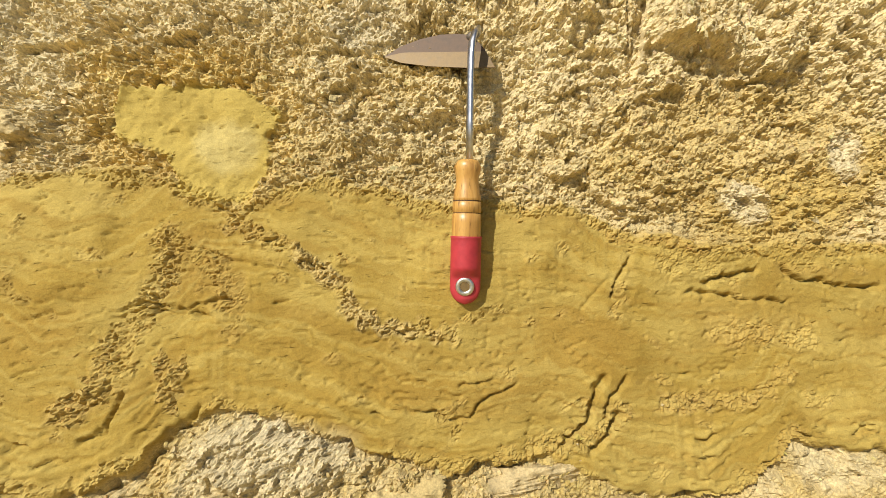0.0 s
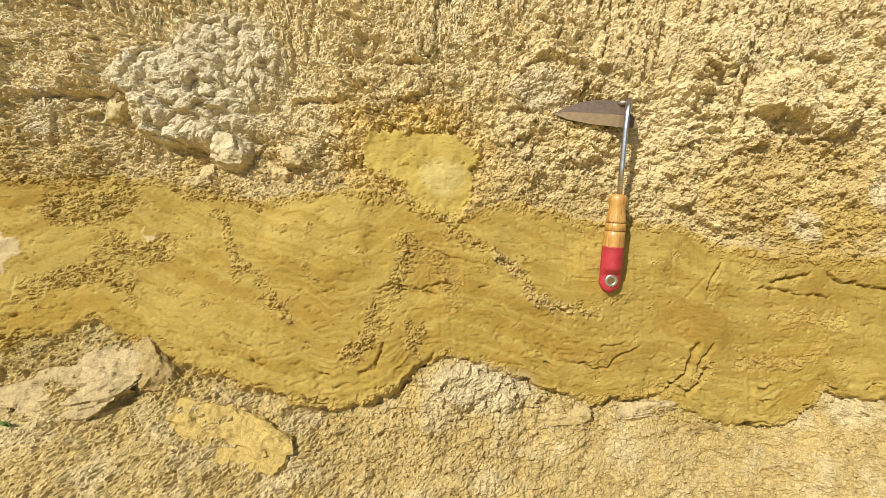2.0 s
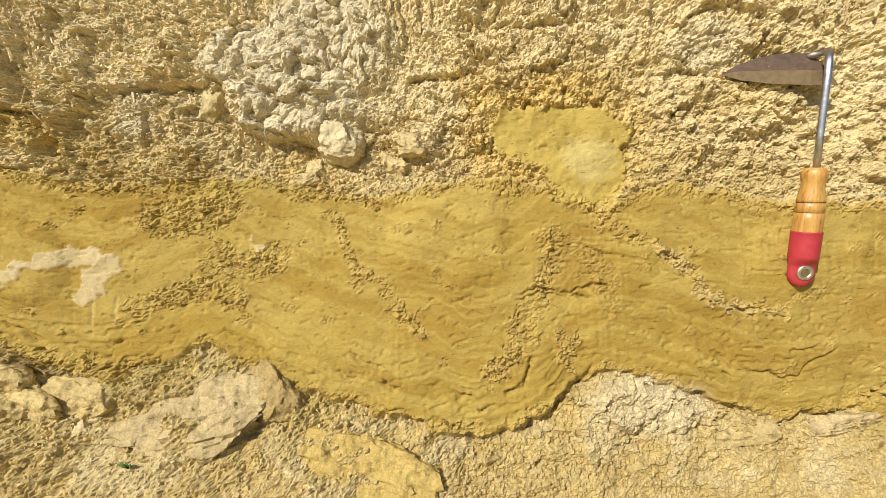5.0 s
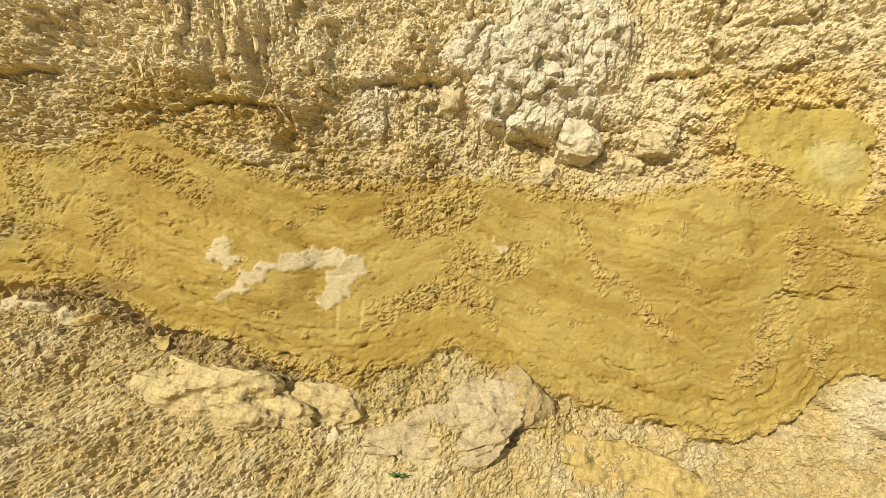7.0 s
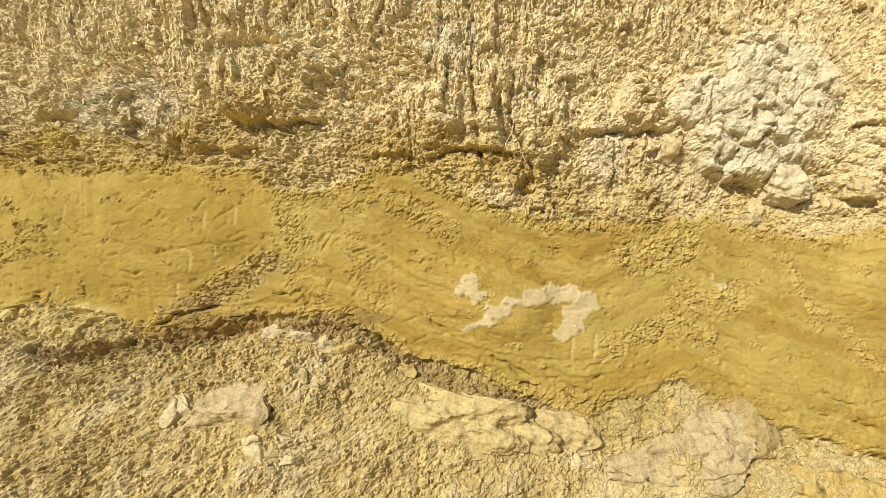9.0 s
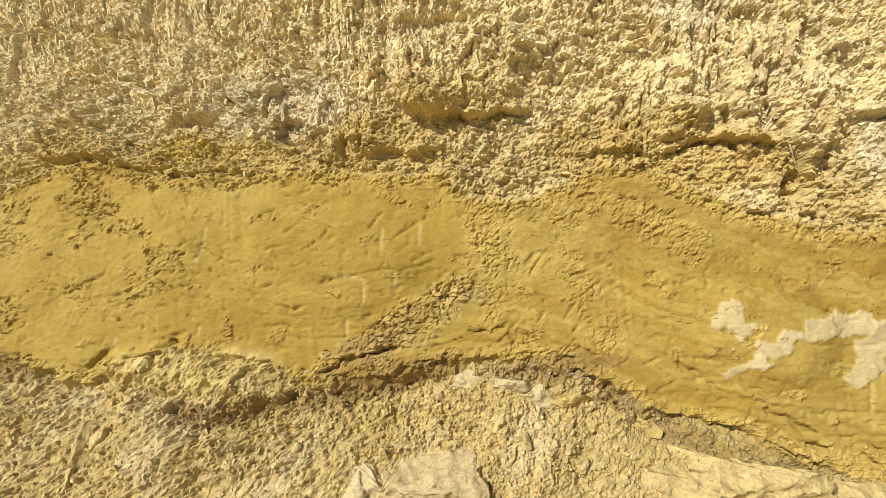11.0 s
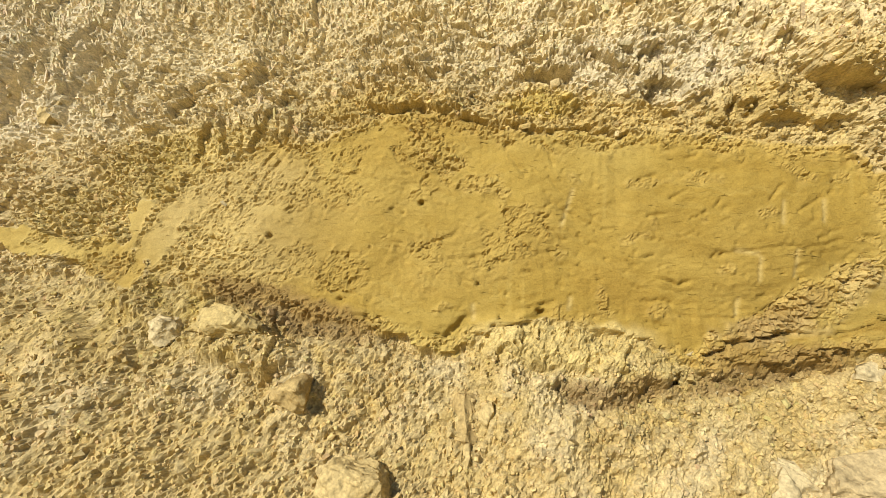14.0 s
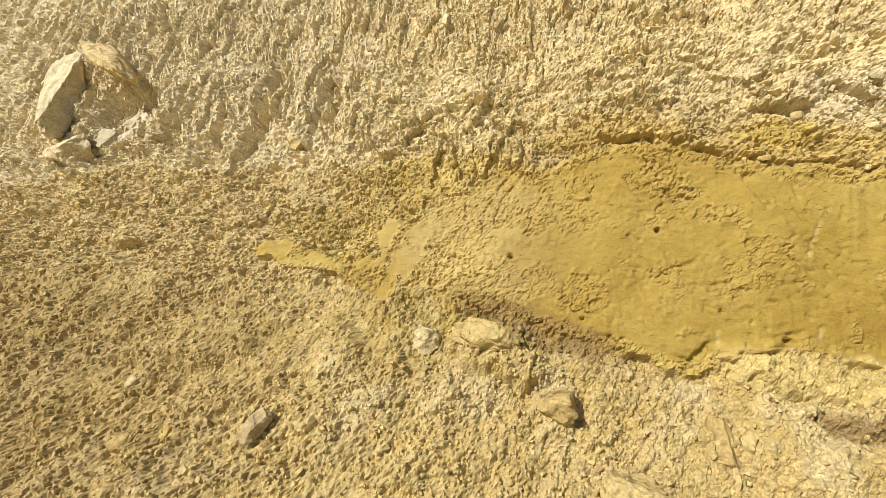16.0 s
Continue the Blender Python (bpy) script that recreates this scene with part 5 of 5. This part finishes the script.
# ---- gravel and chips ----
def pebble_shapes(count, seed, blocky):
    """Small low-detail stones as arrays of corners, and their shared triangles."""
    bm = bmesh.new()
    if blocky:
        bmesh.ops.create_cube(bm, size=1.5)
        bmesh.ops.triangulate(bm, faces=bm.faces)
    else:
        bmesh.ops.create_icosphere(bm, subdivisions=1, radius=1.0)
    corners = np.array([v.co[:] for v in bm.verts])
    faces = np.array([[v.index for v in f.verts] for f in bm.faces])
    bm.free()
    rng = np.random.default_rng(seed)
    return corners[None] * rng.uniform(0.6, 1.15, (count, len(corners), 1)) + rng.normal(0, 0.13, (count, len(corners), 3)), faces


def scatter(name, x, z, radius, shape, seed, material, parent, label, blocky, lift=0.2):
    """Many small stones in one mesh, each turned at random and bedded in the surface."""
    rng = np.random.default_rng(seed)
    shapes, faces = pebble_shapes(24, seed, blocky)
    n = len(x)
    p, out = on_slope(x, z)
    q = rng.normal(size=(n, 4))
    if blocky and parent is cliff:
        q = q * (0.06 if name == "columns" else 0.2) + np.array([1, 0, 0, 0])
    q /= np.linalg.norm(q, axis=1, keepdims=True)
    w, a, b, c = q.T
    turn = np.stack([1 - 2 * (b * b + c * c), 2 * (a * b - c * w), 2 * (a * c + b * w), 2 * (a * b + c * w), 1 - 2 * (a * a + c * c), 2 * (b * c - a * w),
                     2 * (a * c - b * w), 2 * (b * c + a * w), 1 - 2 * (a * a + b * b)], 1).reshape(n, 3, 3)
    local = shapes[rng.integers(0, 24, n)] * (radius[:, None] * shape)[:, None, :]
    co = np.einsum("nij,nkj->nki", turn, local) + (p + out * (radius * lift)[:, None])[:, None, :]
    k = co.shape[1]
    index = (faces[None] + (np.arange(n) * k)[:, None, None]).reshape(-1, 3)
    mesh = bpy.data.meshes.new(name)
    mesh.vertices.add(n * k)
    mesh.vertices.foreach_set("co", co.ravel())
    mesh.loops.add(index.size)
    mesh.loops.foreach_set("vertex_index", index.ravel().astype(np.int32))
    mesh.polygons.add(len(index))
    mesh.polygons.foreach_set("loop_start", np.arange(0, index.size, 3, dtype=np.int32))
    mesh.polygons.foreach_set("use_smooth", np.zeros(len(index), bool))
    mesh.update(calc_edges=True)
    i = np.clip(np.searchsorted(XS, x), 1, len(XS) - 2)
    j = np.clip(np.searchsorted(ZS, z), 1, len(ZS) - 2)
    tint = SOIL[j, i] * rng.uniform(*((0.92, 1.2) if parent is ground else (0.85, 1.15)), (n, 1)) * rng.normal(1, 0.03, (n, 3))
    white = rng.random(n) < 0.02
    tint[white] = np.array(WHITE_R) * rng.uniform(0.8, 1.05, (int(white.sum()), 1))
    rgba = np.ones((n, k, 4))
    rgba[:, :, :3] = np.clip(tint, 0.02, 0.8)[:, None]
    mesh.attributes.new("soil", "FLOAT_COLOR", "POINT").data.foreach_set("color", rgba.ravel())
    mesh.materials.append(material)
    ob = new(name, mesh)
    ob.parent = parent
    return tagged(ob, label, kind="stuff")


def share_at(grid, x, z):
    return grid[np.clip(np.searchsorted(ZS, z), 1, len(ZS) - 2), np.clip(np.searchsorted(XS, x), 1, len(XS) - 2)]


PEBBLE = earth("gravel_stone", "plain", 600, 0.3, 0.2)
rng = np.random.default_rng(5)
gx, gz = rng.uniform(-2.75, 0.5, 250000), rng.uniform(0.85, 1.40, 250000)
thick = 0.35 + 0.65 * step(-0.75, -1.25, gx)
thick = thick * (0.5 + 0.5 * step(0.25, -0.15, fbm(gx * 9, gz * 11.7, 65, 3)))
keep = (share_at(LOW, gx, gz) > 0.6) & (share_at(BARE, gx, gz) < 0.5) & (gz > 0.88 + 0.16 * step(-0.8, -1.8, gx)) & (rng.random(250000) < thick * 0.5)
gx, gz = gx[keep], gz[keep]
gr = np.clip(rng.lognormal(-6.7, 0.42, len(gx)), 0.0007, 0.0035)
half = len(gx) // 3
scatter("gravel", gx[half:], gz[half:], gr[half:], rng.uniform((0.8, 0.7, 0.5), (1.4, 1.1, 0.9), (len(gx) - half, 3)), 7, PEBBLE, ground, "loose angular tan chips on the slope", True, 0.1)
gx, gz, gr = gx[:half], gz[:half], gr[:half]
scatter("gravel", gx, gz, gr, rng.uniform((0.8, 0.6, 0.6), (1.5, 1.0, 1.1), (len(gx), 3)), 6, PEBBLE, ground, "loose pale tan gravel on the slope", False, 0.05)

cx, cz = rng.uniform(-2.7, 0.5, 26000), rng.uniform(1.2, 1.64, 26000)
keep = (share_at(UP, cx, cz) > 0.6) & (rng.random(26000) < 0.75 * (1 - share_at(BARE, cx, cz)))
keep &= (np.abs(cx + 0.04) > 0.075) | (np.abs(cz - 1.41) > 0.035)
cx, cz = cx[keep], cz[keep]
tall = step(-0.05, 0.25, fbm(cx * 6, cz * 7, 21, 2) + 2.6 * (cz - 1.48))
cr = np.clip(rng.lognormal(-6.4, 0.42, len(cx)), 0.0009, 0.005)
form = rng.uniform((0.7, 0.5, 0.4), (1.6, 0.9, 0.9), (len(cx), 3))
form = form * (1 - tall[:, None]) + rng.uniform((0.4, 0.4, 0.8), (0.8, 0.8, 2.0), (len(cx), 3)) * tall[:, None]
scatter("chips", cx, cz, cr, form, 8, EARTH_UP, cliff, "angular chips of beige earth on the crumbling bed", True, 0.0)
# upright columns of earth
ux, uz = rng.uniform(-2.6, 0.5, 26000), rng.uniform(1.40, 1.66, 26000)
tall = step(-0.05, 0.25, fbm(ux * 6, uz * 7, 21, 2) + 2.6 * (uz - 1.48))
tall = np.maximum(tall, step(-2.1, -2.14, ux) * step(1.41, 1.43, uz))
keep = (share_at(UP, ux, uz) > 0.8) & (share_at(BARE, ux, uz) < 0.4) & (rng.random(26000) < tall * 0.3)
ux, uz = ux[keep] + 0.002 * perlin(uz[keep] * 30, ux[keep] * 9, 120), uz[keep]
scatter("columns", ux, uz, np.clip(rng.lognormal(-6.35, 0.35, len(ux)), 0.001, 0.0035), rng.uniform((0.5, 0.6, 1.6), (0.9, 0.9, 4.0), (len(ux), 3)), 12, EARTH_UP, cliff,
        "thin upright columns of dry beige earth", True, 0.0)
bx, bz = rng.uniform(-2.0, 0.5, 60000), rng.uniform(0.95, 1.42, 60000)
keep = (share_at(KIND, bx, bz) > 0.55) & (share_at(UP, bx, bz) < 0.4) & (share_at(LOW, bx, bz) < 0.4) & (rng.random(60000) < 0.22)
bx, bz = bx[keep], bz[keep]
br = np.clip(rng.lognormal(-6.55, 0.4, len(bx)), 0.0008, 0.004)
scatter("crumbs", bx, bz, br, rng.uniform((0.7, 0.5, 0.4), (1.6, 0.9, 0.9), (len(bx), 3)), 9, EARTH_OCHRE, cliff, "ochre crumbs in broken zones of the scraped bed", True, 0.0)

# the larger stones of the gravel, one by one
STONES = []
for k in range(12):
    r = 0.0012 + 0.00011 * k
    mesh = stone_mesh("stone", 300 + k, 1, 6, (r * 1.7, r * 1.1, r * 1.2), 0.04)
    mesh.materials.append(ROCK)
    STONES.append(mesh)
sx, sz = rng.uniform(-2.4, 0.35, 1500), rng.uniform(0.9, 1.2, 1500)
keep = (share_at(LOW, sx, sz) > 0.9) & (rng.random(1500) < 0.25 + 0.75 * step(-0.8, -1.2, sx))
sx, sz = sx[keep][:300], sz[keep][:300]
sp, sn = on_slope(sx, sz)
for k in range(len(sx)):
    ob = new("stone", STONES[k % 12])
    q = rng.uniform(0.8, 1.25, 3)
    ob.matrix_world = Matrix.LocRotScale(Vector(sp[k]) + Vector(sn[k]) * 0.0015, Euler(rng.uniform(0, 6.28, 3)), q)
    ob.parent = ground

# the larger chunks of the crumbling bed, one by one
earth_chunk = earth("beige_chunk", "stony", 420, 0.4, 0.25, "", (0.58, 0.455, 0.225))
CHUNKS = []
for k in range(12):
    r = 0.0020 + 0.0002 * k
    mesh = stone_mesh("chunk", 400 + k, 1, 5, (r * 1.5, r * 1.1, r * (0.9 if k % 3 else 1.7)), 0.04)
    mesh.materials.append(earth_chunk)
    CHUNKS.append(mesh)
sx, sz = rng.uniform(-2.3, 0.4, 1500), rng.uniform(1.25, 1.6, 1500)
keep = (share_at(UP, sx, sz) > 0.9) & (share_at(BARE, sx, sz) < 0.3) & ((np.abs(sx + 0.03) > 0.09) | (np.abs(sz - 1.40) > 0.05))
sx, sz = sx[keep][:280], sz[keep][:280]
sp, sn = on_slope(sx, sz)
for k in range(len(sx)):
    ob = new("chunk", CHUNKS[k % 12])
    ob.matrix_world = Matrix.LocRotScale(Vector(sp[k]) - Vector(sn[k]) * 0.003, Euler(rng.normal(0, 0.5, 3)), rng.uniform(0.8, 1.3, 3))
    ob.parent = cliff
